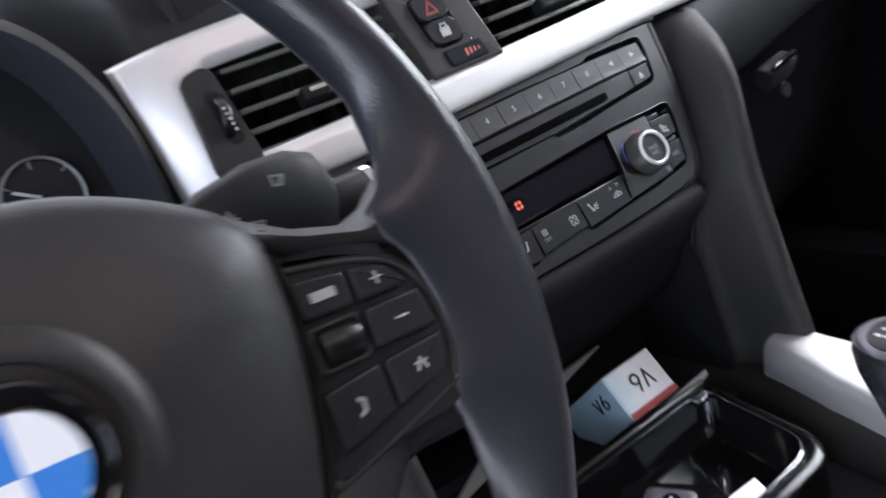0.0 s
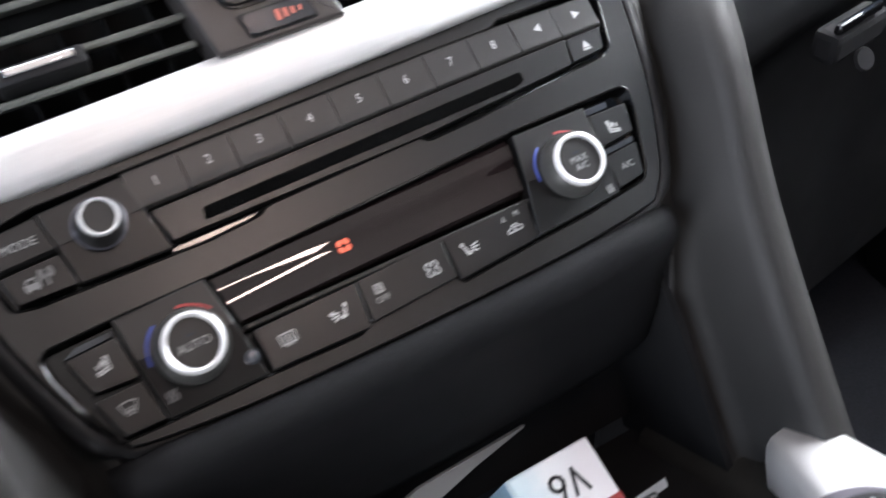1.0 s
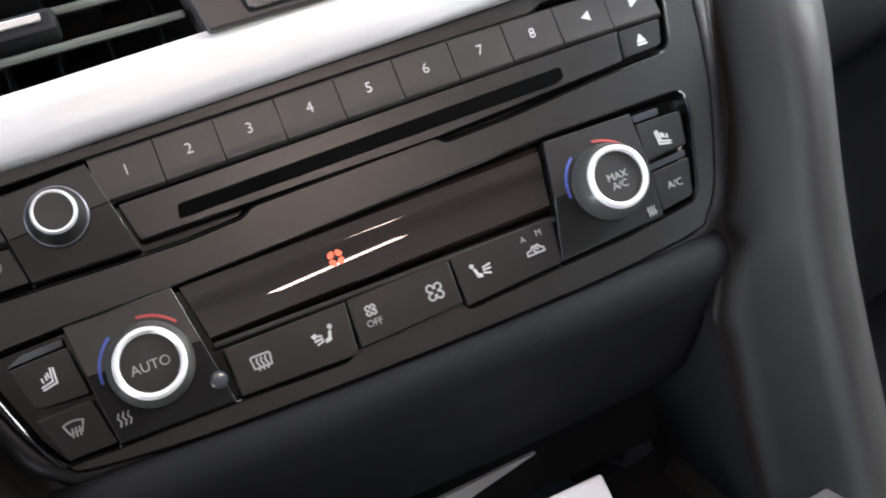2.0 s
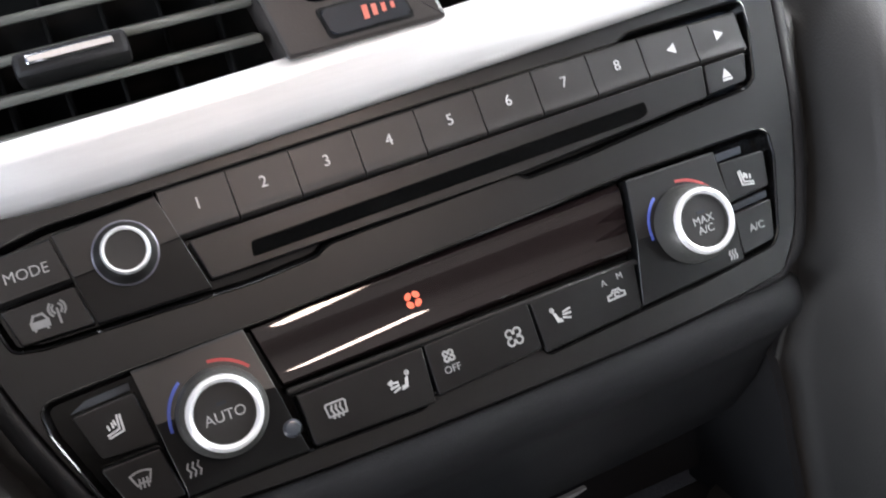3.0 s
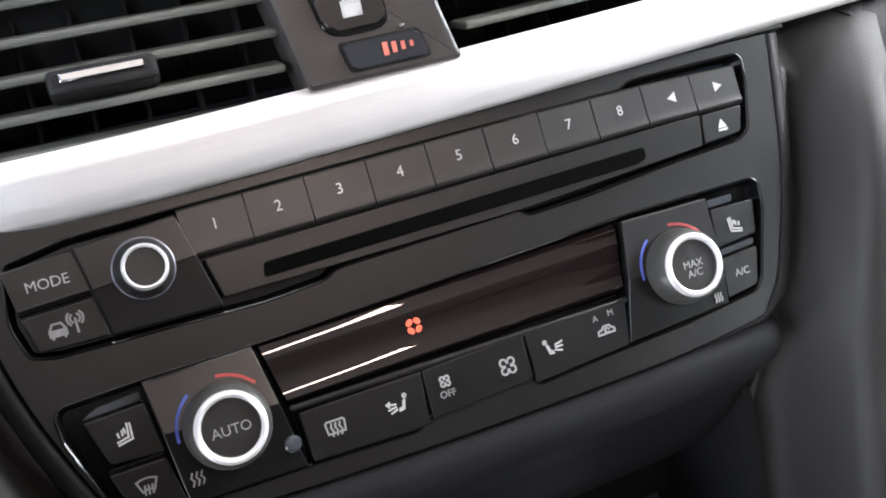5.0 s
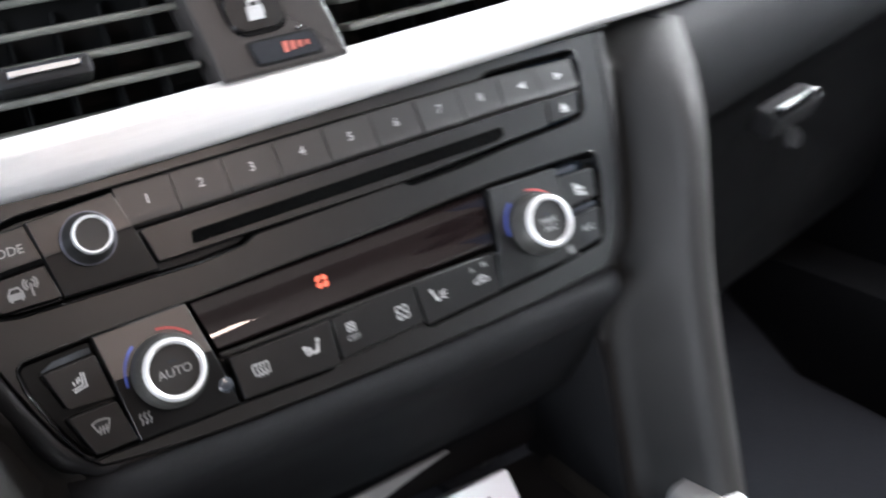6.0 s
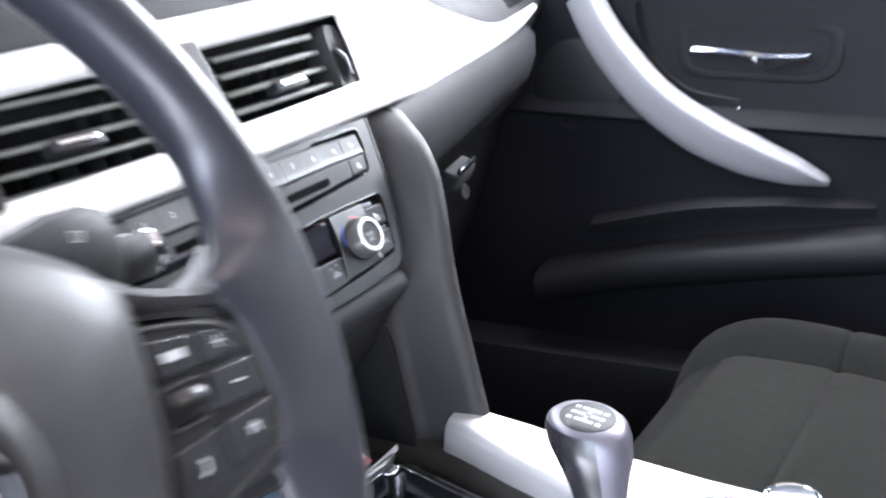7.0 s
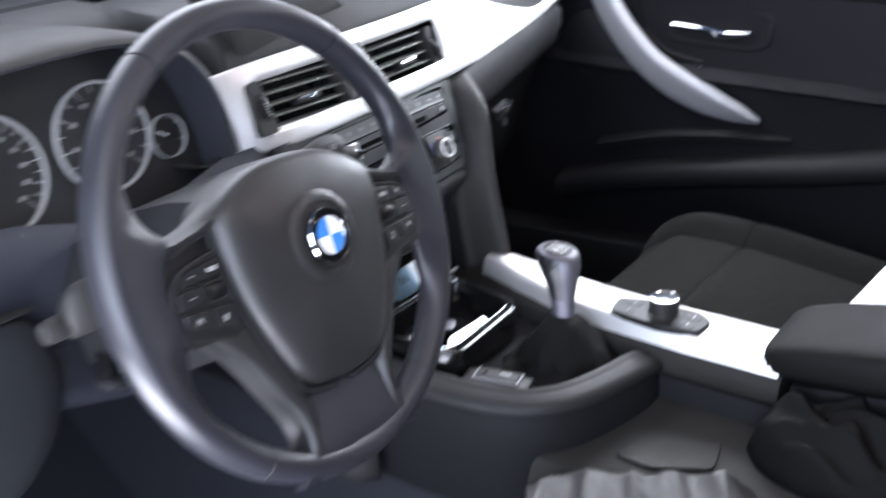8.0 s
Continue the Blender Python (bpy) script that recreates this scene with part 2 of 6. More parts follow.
RINGCHROME = material("matt_chrome", (0.92, 0.92, 0.93), 0.32, 0.5, vary=0.03, rough_vary=0.04)
LEATHER = material("wheel_leather", (0.021, 0.021, 0.026), 0.36, grain=0.16, grain_scale=800, vary=0.2, vary_scale=30, rough_vary=0.12)
AIRBAG = material("airbag_cover_skin", (0.0175, 0.017, 0.0175), 0.43, spec=0.5, grain=0.14, grain_scale=1000, vary=0.1)
GAITER = material("gaiter_leather", (0.0048, 0.0046, 0.0043), 0.72, spec=0.12, grain=0.3, grain_scale=700, vary=0.2, vary_scale=50)
PIANO = material("black_piano_panel", (0.006, 0.006, 0.006), 0.12, spec=0.5, vary=0.15, rough_vary=0.02)
SIDEDASH = material("side_dash_plastic", (0.0145, 0.016, 0.018), 0.6, spec=0.3, grain=0.2, grain_scale=1000, vary=0.12)
FIN = material("fin_plastic", (0.029, 0.0282, 0.0275), 0.62, spec=0.3, grain=0.1, grain_scale=1100, vary=0.1)
CHIN = material("chin_plastic", (0.0105, 0.0108, 0.0120), 0.68, spec=0.14, grain=0.08, grain_scale=1100, vary=0.12)
TUNNEL = material("tunnel_trim", (0.0225, 0.0215, 0.0195), 0.7, spec=0.25, grain=0.2, grain_scale=900, vary=0.12)
KNOBMETAL = material("dark_satin_metal", (0.115, 0.11, 0.13), 0.42, 0.45, vary=0.05, vary_scale=90)
KNOBSIDE = material("dark_knob_side", (0.014, 0.0135, 0.016), 0.34, spec=0.45, vary=0.06, vary_scale=90)
SLAT = material("vent_slat_plastic", (0.135, 0.140, 0.125), 0.36, spec=0.45, vary=0.1, rough_vary=0.04)
SWPLATE = material("brown_grey_plate", (0.040, 0.0355, 0.0335), 0.36, spec=0.5, grain=0.06, grain_scale=1600, vary=0.1)
# lining tone raised likewise, painting in the haze over dark recesses
DEEP = material("haze_lifted_lining", (0.016, 0.016, 0.017), 0.9, spec=0.1, vary=0.15)
ARMSKIN = material("armrest_skin", (0.0044, 0.0044, 0.0043), 0.66, spec=0.16, grain=0.15, grain_scale=700, vary=0.12, vary_scale=40)
# door skin copy, lightened to carry window light on the belt rail
DOORLIT = material("window_lit_door_skin", (0.0098, 0.0102, 0.0118), 0.55, spec=0.3, grain=0.12, grain_scale=900, vary=0.1)
WHEELPRINT = material("dim_grey_print", (0.34, 0.34, 0.34), 0.6, vary=0.2, vary_scale=500)
CLOTH = material("seat_cloth", (0.0082, 0.0081, 0.0066), 0.95, grain=0.8, grain_scale=900, vary=0.25, vary_scale=700, spec=0.1, sheen=0.02)
CLOTHDARK = material("bolster_cloth", (0.0056, 0.0055, 0.0047), 0.95, grain=0.8, grain_scale=1100, vary=0.25, vary_scale=800, spec=0.1, sheen=0.02)
KNEE = material("lower_dash_plastic", (0.020, 0.022, 0.030), 0.6, spec=0.3, grain=0.3, grain_scale=1000, vary=0.12)
# hood plastic lightened and blued to carry daylight from the door
HOODSKYLIT = material("skylit_hood_plastic", (0.026, 0.027, 0.034), 0.6, spec=0.3, grain=0.2, grain_scale=1000, vary=0.12)
# base tone raised to carry the side window's highlight along the armrest
DOORARM = material("door_armrest_skin", (0.0105, 0.0105, 0.0115), 0.52, spec=0.2, grain=0.15, grain_scale=900, vary=0.12)
FOIL = material("crumpled_cover", (0.0135, 0.013, 0.012), 0.55, vary=0.2, vary_scale=30, grain=0.3, grain_scale=300)
SWITCHES = material("wheel_switch_plastic", (0.0115, 0.0115, 0.0125), 0.42, spec=0.35, grain=0.06, grain_scale=1800, vary=0.1)
CARPET = material("carpet", (0.030, 0.031, 0.037), 1.0, grain=1.0, grain_scale=600, vary=0.3, vary_scale=300, spec=0.1)
DOORSKIN = material("door_skin", (0.0088, 0.0088, 0.0106), 0.5, spec=0.14, grain=0.35, grain_scale=900, vary=0.12)
# lining tinted to put warm light into the stack's reflections
LINING = material("warm_tinted_roof_lining", (0.40, 0.355, 0.32), 0.95, grain=0.4, grain_scale=900, vary=0.08, spec=0.2)
PRINT = material("white_print", (0.50, 0.50, 0.50), 0.6, vary=0.08, vary_scale=500)
DIMPRINT = material("dim_print", (0.33, 0.33, 0.33), 0.6, vary=0.1, vary_scale=500)
BLUEPRINT = material("blue_print", (0.06, 0.10, 0.42), 0.6, vary=0.08)
REDPRINT = material("red_print", (0.36, 0.04, 0.04), 0.6, vary=0.08)
AMBER = material("lit_amber", (0.5, 0.10, 0.06), 0.4, emit=(1.0, 0.13, 0.06), power=0.45)
DIMLIT = material("dim_red_bar", (0.35, 0.10, 0.08), 0.4, emit=(1.0, 0.24, 0.16), power=0.2)
GREYLENS = material("smoked_lens", (0.05, 0.055, 0.065), 0.12, vary=0.1, coat=0.4)
SMOKED = material("smoked_lamp_glass", (0.028, 0.030, 0.035), 0.22, spec=0.5, vary=0.1)
PAPER = material("white_card", (0.78, 0.78, 0.78), 0.7, vary=0.04, vary_scale=200)
BLUEENAMEL = material("blue_enamel", (0.05, 0.22, 0.62), 0.12, vary=0.06, coat=0.6)
WHITEENAMEL = material("white_enamel", (0.80, 0.82, 0.84), 0.12, vary=0.04, coat=0.6)
COVERGREY = material("pale_grey_plastic", (0.27, 0.27, 0.27), 0.5, vary=0.08)
ENAMEL = material("black_enamel", (0.008, 0.008, 0.009), 0.42, spec=0.18, vary=0.1)
INK = material("black_ink", (0.02, 0.02, 0.025), 0.5, vary=0.1)
DIAL = material("dial_face", (0.010, 0.010, 0.011), 0.5, vary=0.1)
BODYPAINT = material("body_paint", (0.55, 0.56, 0.58), 0.25, 0.3, vary=0.04, coat=0.7)
GROUND = material("grey_concrete", (0.32, 0.31, 0.30), 0.9, vary=0.25, vary_scale=3, grain=0.5, grain_scale=120, grain_kind="NOISE")


def pack_print(name, a, b, c):
    """Card printed with a soft run of colour from a over b to c along local x."""
    mat = material(name, a, 0.35, coat=0.3, vary=0.05)
    nt = mat.node_tree
    tc, ramp, sep = nt.nodes.new("ShaderNodeTexCoord"), nt.nodes.new("ShaderNodeValToRGB"), nt.nodes.new("ShaderNodeSeparateXYZ")
    nz, add = nt.nodes.new("ShaderNodeTexNoise"), nt.nodes.new("ShaderNodeMath")
    nz.inputs["Scale"].default_value = 90
    nt.links.new(tc.outputs["Generated"], sep.inputs["Vector"])
    nt.links.new(tc.outputs["Object"], nz.inputs["Vector"])
    add.operation = "MULTIPLY_ADD"
    add.inputs[1].default_value = 0.35
    nt.links.new(nz.outputs["Fac"], add.inputs[0])
    nt.links.new(sep.outputs["X"], add.inputs[2])
    nt.links.new(add.outputs["Value"], ramp.inputs["Fac"])
    e = ramp.color_ramp.elements
    e[0].position, e[0].color = 0.15, (*a, 1)
    e[1].position, e[1].color = 1.0, (*c, 1)
    mid = e.new(0.6)
    mid.color = (*b, 1)
    nt.links.new(ramp.outputs["Color"], nt.nodes["Principled BSDF"].inputs["Base Color"])
    return mat


def clear_glass(name, tint=(0.9, 0.95, 0.93)):
    mat = bpy.data.materials.new(name)
    mat.use_nodes = True
    b = mat.node_tree.nodes["Principled BSDF"]
    b.inputs["Base Color"].default_value = (*tint, 1)
    b.inputs["Transmission Weight"].default_value, b.inputs["Roughness"].default_value, b.inputs["IOR"].default_value = 1.0, 0.01, 1.05
    return mat


GLASS = clear_glass("window_glass")


# ---------------------------------------------------------------- the car's shell
DASH_TILT = 27.4
STACK = pose(0, -0.0175, 0.52, 90 - DASH_TILT)

ground = mesh_ob("ground", rbox(400, 400, 0.1, 0, (0, 0, -0.40)), GROUND)
tagged(ground, "grey concrete ground under the car", "ground", kind="structure")
floor = mesh_ob("floor", sheet([[(x, y, z) for x in (-0.80, -0.16, -0.12, 0.17, 0.21, 0.90)] for y, z in ((-1.75, -0.02), (-0.5, -0.02), (0.35, -0.02), (0.62, 0.14))], 0.02), CARPET)
tagged(floor, "black carpeted car floor", "floor", kind="structure")
tunnel = mesh_ob("tunnel", sheet([[(x, y, z) for x, z in ((-0.14, -0.02), (-0.115, 0.17), (-0.09, 0.20), (0.14, 0.20), (0.165, 0.17), (0.19, -0.02))] for y in (-1.7, -0.6, 0.0, 0.6)], 0.01), CARPET)
tagged(tunnel, "dark carpeted centre tunnel", "tunnel", kind="structure")
firewall = mesh_ob("wall_firewall", rbox(1.56, 0.03, 0.9, 0.004, (0.03, 0.63, 0.32)), CARPET)
tagged(firewall, "black felt-covered firewall", "wall", kind="structure")
# unseen wall up to the roof; keeps rear window light out of reflections
rear = mesh_ob("wall_rear_block", rbox(1.52, 0.05, 1.30, 0.01, (0.03, -1.80, 0.62)), CLOTHDARK)
tagged(rear, "unseen dark wall closing off the rear window", "wall", kind="structure")
# unseen roof; rear part widened to keep sky out of the reflections
roof = mesh_ob("ceiling", merge(rbox(1.25, 0.97, 0.03, 0.012, (0.03, -0.43, 1.28)), rbox(1.66, 0.93, 0.03, 0.012, (0.03, -1.375, 1.282))), LINING)
tagged(roof, "unseen roof lining, tinted warm for the stack's reflections", "ceiling", kind="structure")
for name, pts in (("pillar_1", [(0.80, 0.52, 0.62), (0.76, 0.30, 0.85), (0.66, 0.02, 1.27)]), ("pillar_2", [(-0.76, 0.52, 0.62), (-0.71, 0.30, 0.85), (-0.61, 0.02, 1.27)]),
                  ("pillar_3", [(0.80, -0.95, 0.0), (0.78, -0.97, 0.6), (0.66, -1.02, 1.27)]), ("pillar_4", [(-0.78, -1.12, 0.0), (-0.74, -1.14, 0.6), (-0.62, -1.16, 1.27)])):
    pb = mesh_ob(name, tube(smooth_path(pts, 5), 0.045, 12), LINING if name in ("pillar_1", "pillar_2") else PLASTIC)
    tagged(pb, "padded roof pillar of the car", "pillar", kind="structure")
sill = mesh_ob("sill", rbox(0.10, 1.9, 0.14, 0.02, (-0.80, -0.35, 0.02)), BODYPAINT)
tagged(sill, "silver painted door sill", "sill", kind="structure")
# unseen wall added over the side window; blocks sky from the display
wside = mesh_ob("wall_side_block", rbox(0.03, 0.9, 1.30, 0.01, (0.83, -1.38, 0.61)), DOORSKIN)
tagged(wside, "unseen black wall closing off the rear side window", "wall", kind="structure")
wshield = mesh_ob("windshield", sheet([[(-0.70, 0.56, 0.66), (0.03, 0.66, 0.66), (0.76, 0.56, 0.66)], [(-0.60, 0.02, 1.26), (0.03, 0.06, 1.28), (0.66, 0.02, 1.26)]], 0.004), GLASS)
wshield.visible_shadow = False
tagged(wshield, "clear laminated windshield", "windshield", kind="structure")


# ---------------------------------------------------------------- dashboard
dash = thing("dashboard", "dark grey soft-skinned dashboard with satin aluminium trim", "dashboard")

# front edge of the upper pad along the car's width: x, y, z
EDGE = [(-0.76, 0.14, 0.640), (-0.66, 0.105, 0.648), (-0.585, 0.098, 0.650), (-0.57, 0.165, 0.660), (-0.54, 0.17, 0.660), (-0.38, 0.17, 0.660), (-0.22, 0.17, 0.660), (-0.192, 0.16, 0.658), (-0.180, 0.058, 0.648), (-0.16, 0.047, 0.649), (-0.10, 0.043, 0.652), (0.0, 0.037, 0.655), (0.10, 0.039, 0.657), (0.20, 0.049, 0.656),
        (0.28, 0.062, 0.644), (0.36, 0.077, 0.622), (0.44, 0.092, 0.600), (0.52, 0.105, 0.583), (0.60, 0.123, 0.581), (0.71, 0.152, 0.580), (0.80, 0.175, 0.58)]
edge = smooth_path(EDGE, 4)
rows = []
for dy, dz, keep in ((0.012, -0.030, 1.0), (0.0015, -0.003, 1.0), (0.003, 0.004, 1.0), (0.014, 0.022, 1.0), (0.032, 0.034, 1.0), (0.075, 0.046, 0.8), (0.17, 0.054, 0.4)):
    rows.append([(p.x, p.y + dy, (p.z + dz) * keep + (0.690 if p.x < 0.3 else 0.675) * (1 - keep)) for p in edge])
rows.append([(p.x, 0.46, 0.688) for p in edge])
rows.append([(p.x, 0.58, 0.665) for p in edge])
part("upper_pad", sheet(rows, 0.004), PAD, dash, "soft grained grey upper dash pad", sharp=60)

part("demister_slot", rbox(1.30, 0.022, 0.006, 0.002, (0.0, 0.262, 0.700)), DEEP, dash, "black demister slot along the windshield")

# aluminium trim round the vents and on to the passenger side
LOW = [(-0.183, 0.036, 0.567), (-0.16, 0.015, 0.5665), (-0.10, 0.0050, 0.568), (0.0, 0.0045, 0.5705), (0.10, 0.0060, 0.573), (0.16, 0.0085, 0.5745), (0.22, 0.025, 0.570),
       (0.30, 0.046, 0.564), (0.40, 0.069, 0.561), (0.52, 0.098, 0.565), (0.62, 0.122, 0.570), (0.705, 0.146, 0.578)]
TOP = [(-0.194, 0.055, 0.644), (-0.16, 0.046, 0.649), (-0.10, 0.041, 0.652), (0.0, 0.036, 0.655), (0.10, 0.038, 0.657), (0.16, 0.043, 0.658), (0.22, 0.051, 0.654),
       (0.30, 0.066, 0.639), (0.40, 0.084, 0.611), (0.52, 0.104, 0.584), (0.62, 0.127, 0.582), (0.705, 0.149, 0.583)]
low, top = smooth_path(LOW, 4), smooth_path(TOP, 4)


def trim_row(f):
    bulge = 0.0028 * math.sin(math.pi * min(max(f, 0), 1))
    return [a.lerp(b, f) + Vector((0, -bulge, 0)) for a, b in zip(low, top)]


def span(fs, keep):
    """Strips of the trim between shares f of its height where keep(x) holds."""
    bm = bmesh.new()
    grid = [[bm.verts.new(p) for p in trim_row(f)] for f in fs]
    for a, b in zip(grid, grid[1:]):
        for i in range(len(low) - 1):
            if keep((a[i].co.x + a[i + 1].co.x) / 2):
                bm.faces.new((a[i], a[i + 1], b[i + 1], b[i]))
    bmesh.ops.delete(bm, geom=[v for v in bm.verts if not v.link_faces], context="VERTS")
    return bm


inside = lambda x: -0.160 < x < 0.162
bits = merge(span((0.0, 0.06, 0.14, 0.22), lambda x: True), span((0.22, 0.4, 0.6, 0.78), lambda x: not inside(x)), span((0.78, 0.88, 0.96, 1.0), lambda x: True))
roll = []
for a in (0, 15, 30, 45, 60, 75, 90):
    c, s = math.cos(radians(a)), math.sin(radians(a))
    roll.append([p + Vector((0, 0.0040 * (1 - c), -0.0028 * s)) for p in low])
lip = merge(bits, sheet(roll[::-1]))
bmesh.ops.remove_doubles(lip, verts=lip.verts, dist=1e-5)
bmesh.ops.recalc_face_normals(lip, faces=lip.faces)
trim = part("decor_trim", lip, ALU, dash, "satin brushed aluminium decor strip with a rolled lower edge", sharp=60)
trim.modifiers.new("thick", "SOLIDIFY").thickness = 0.003
trim.modifiers["thick"].offset = 0

# hollow behind the vents
part("vent_duct", rbox(0.325, 0.10, 0.075, 0.004, (0.0, 0.105, 0.612)), HOLE, dash)

# hood over the instruments
HX, HZ = -0.375, 0.555
rings = []
for yo, grow, over in ((0.105, 0.0, 0.0), (0.065, 0.002, 0.2), (0.036, 0.004, 0.8), (0.028, 0.008, 1.0), (0.032, 0.013, 1.0), (0.06, 0.016, 0.9), (0.12, 0.014, 0.5), (0.23, 0.004, 0.0)):
    ring = []
    for i in range(41):
        a = math.pi * (-0.08 + 1.16 * i / 40)
        c, s = math.cos(a), math.sin(a)
        ex = 0.172 + grow
        ez = 0.141 + grow
        x = HX + ex * math.copysign(abs(c) ** 0.62, c)
        z = HZ + ez * math.copysign(abs(s) ** 0.75, s)
        ring.append((x, yo + 0.014 * over * max(s, 0), z))
    rings.append(ring)
part("instrument_hood", loft(rings[3:], caps=False, closed=False), GREYTRIM, dash, "dark hood over the instruments", sharp=60)
part("hood_lining", loft(rings[:4], caps=False, closed=False), HOODSKYLIT, dash, "inner side of the hood, tinted blue for the door's daylight", sharp=60)
part("dash_front_driver", sheet([[(-0.76, 0.14, 0.63), (-0.62, 0.10, 0.63), (-0.55, 0.07, 0.60)], [(-0.76, 0.10, 0.55), (-0.62, 0.06, 0.55), (-0.55, 0.045, 0.54)], [(-0.76, 0.04, 0.50), (-0.62, 0.02, 0.50), (-0.55, 0.01, 0.50)]], 0.004), PAD, dash)

# lower driver's side, from the trim down to the knees
rows = []
for z, y in ((0.569, 0.026), (0.55, 0.010), (0.50, 0.012), (0.46, 0.030), (0.44, 0.024), (0.424, 0.004), (0.415, 0.0), (0.406, 0.006), (0.400, 0.06), (0.36, 0.25)):
    rows.append([(x, y + dy, z + dz) for x, dy, dz in ((-0.74, 0.03, 0.03), (-0.60, 0.01, 0.03), (-0.45, 0.0, 0.01), (-0.38, 0.0, -0.012), (-0.30, 0.0, -0.02), (-0.22, 0.0, 0.0), (-0.165, 0.0, 0.0))])
part("knee_panel", sheet(rows, 0.004), KNEE, dash, "dark hard plastic panel under the steering column", sharp=60)

# fins beside the centre stack: a soft valley from the stack's edge out to a ridge
for side in (1, -1):
    ridge = smooth_path([(0.214, 0.036, 0.562), (0.188, 0.0, 0.555), (0.165, -0.038, 0.528), (0.155, -0.056, 0.45), (0.150, -0.081, 0.355), (0.150, -0.095, 0.29), (0.150, -0.10, 0.20)], 5)
    inner = []
    for p in ridge:
        v = (p.z - 0.52) / 0.888
        x = 0.134 + max(0.0, min(1.0, (v + 0.055) / 0.110)) * 0.028 - 0.014 * max(0.0, 1 - abs(v + 0.056) / 0.034)
        k = max(0.0, min(1.0, (-0.055 - v) / 0.07))
        k = k * k * (3 - 2 * k)
        x -= 0.003 * k
        inner.append(Vector((min(x, p.x - 0.006), max(0.46 * v - 0.010, p.y + 0.020) * (1 - k) + (p.y + 0.055) * k, p.z)))
    lines = []
    for f, sag in ((0.0, 0.0), (0.12, 0.010), (0.3, 0.018), (0.5, 0.016), (0.7, 0.010), (0.88, 0.003), (1.0, 0.0)):
        lines.append([a.lerp(b, f) + Vector((0.3 * sag, sag, 0)) for a, b in zip(inner, ridge)])
    lines.append([p + Vector((0.006, -0.0005, 0.001)) for p in ridge])
    lines.append([p + Vector((0.022, 0.012, 0.002)) for p in ridge])
    lines.append([p + Vector((0.03, 0.10, 0.0)) for p in ridge])
    rows = [[Vector((side * p.x, p.y, p.z)) for p in line] for line in lines]
    part("stack_fin", sheet(rows, 0.0), FIN, dash, "grey plastic side fin of the centre stack", sharp=75).modifiers.new("thick", "SOLIDIFY").thickness = 0.002

# face plate of the stack, with openings for radio and climate unit
P = lambda pts: [(x / 1000, y / 1000) for x, y in pts]
RIM = P([(113, -48.6), (119.3, -45.2), (126.5, -36.2), (132, -24), (137, -11), (140.7, 0.5), (143.4, 11), (147, 30), (151.4, 55)])
LOWRIM = P([(-75, -52.0), (-30, -53.0), (0, -53.2), (30, -53.0), (75, -52.0)])
RADIO = round_poly(P([(-139.5, 24), (-136.5, 12.6), (-128, 10.8), (-62, 9.6), (-41, 11), (-37, 13.6), (32.5, 15.7), (35, 12.9), (60, 13.8), (99, 16.9), (128, 18.4), (132.5, 21.6), (137.2, 40), (137.8, 49), (135, 50.6), (88, 50.6), (84, 48.2), (17, 48), (-82, 46.6), (-117, 45.9), (-137, 42.5)]), 0.0022, 3)
CLIMATE = round_poly(P([(-134.8, -6.6), (-134, -14.7), (-126.5, -36), (-121, -45.5), (-103, -46), (-62, -46), (-42, -46.6), (-25, -46.9), (-20, -43.4), (19.2, -41.2), (21.5, -45.4), (56, -43.2), (85, -41.8), (117, -38.2), (120.6, -34), (129.3, -8), (130, 1), (127.5, 3.2), (71, 3.4), (47, 2.2), (-31, -1.2), (-66, -2.6), (-107, -3), (-132, -4)]), 0.0018, 3)


def holed(outer, holes, z):
    """A flat face at height z with openings."""
    bm = bmesh.new()
    edges = []
    for loop in (outer, *holes):
        vs = [bm.verts.new((x, y, z)) for x, y in loop]
        edges += [bm.edges.new((vs[i - 1], vs[i])) for i in range(len(vs))]
    bmesh.ops.triangle_fill(bm, edges=edges, use_beauty=True, normal=(0, 0, 1))
    for f in bm.faces:
        f.smooth = False
    return bm


def inset(pts, d):
    """An outline drawn inwards by d (outwards where d is below 0)."""
    area = sum(pts[i - 1][0] * pts[i][1] - pts[i][0] * pts[i - 1][1] for i in range(len(pts)))
    out = []
    for i in range(len(pts)):
        p, a, b = Vector(pts[i]), Vector(pts[i - 1]), Vector(pts[(i + 1) % len(pts)])
        t = (p - a).normalized() + (b - p).normalized()
        n = Vector((-t.y, t.x)).normalized() * (d if area > 0 else -d)
        out.append((p.x + n.x, p.y + n.y))
    return out


def skirted(outline, steps, cap=False):
    """Bands round an outline: each step is (inset, height)."""
    bm = loft([[(x, y, z) for x, y in inset(outline, d)] for d, z in steps], caps=False)
    if cap:
        bm.faces.new([v for v in bm.verts][-len(outline):])
    return bm


LEFTRIM = [(-x, y) for x, y in RIM[::-1]]
OUT = [(p.x, p.y) for p in smooth_path([(x, y, 0) for x, y in LEFTRIM + LOWRIM + RIM], 3)] + P([(60, 56), (0, 56), (-60, 56)])
face = holed(OUT, (RADIO, CLIMATE), -0.0006)
edge_band = skirted(OUT, ((0.0, -0.0006), (-0.0005, -0.0012), (-0.0006, -0.008)))
part("stack_plate", merge(face, edge_band), SATIN, dash, "dark satin centre stack face plate", STACK)
# rounded band round the plate, broad at its sides and falling away outwards
side_band = [(x, y) for x, y in OUT[:-3]]
rings = []
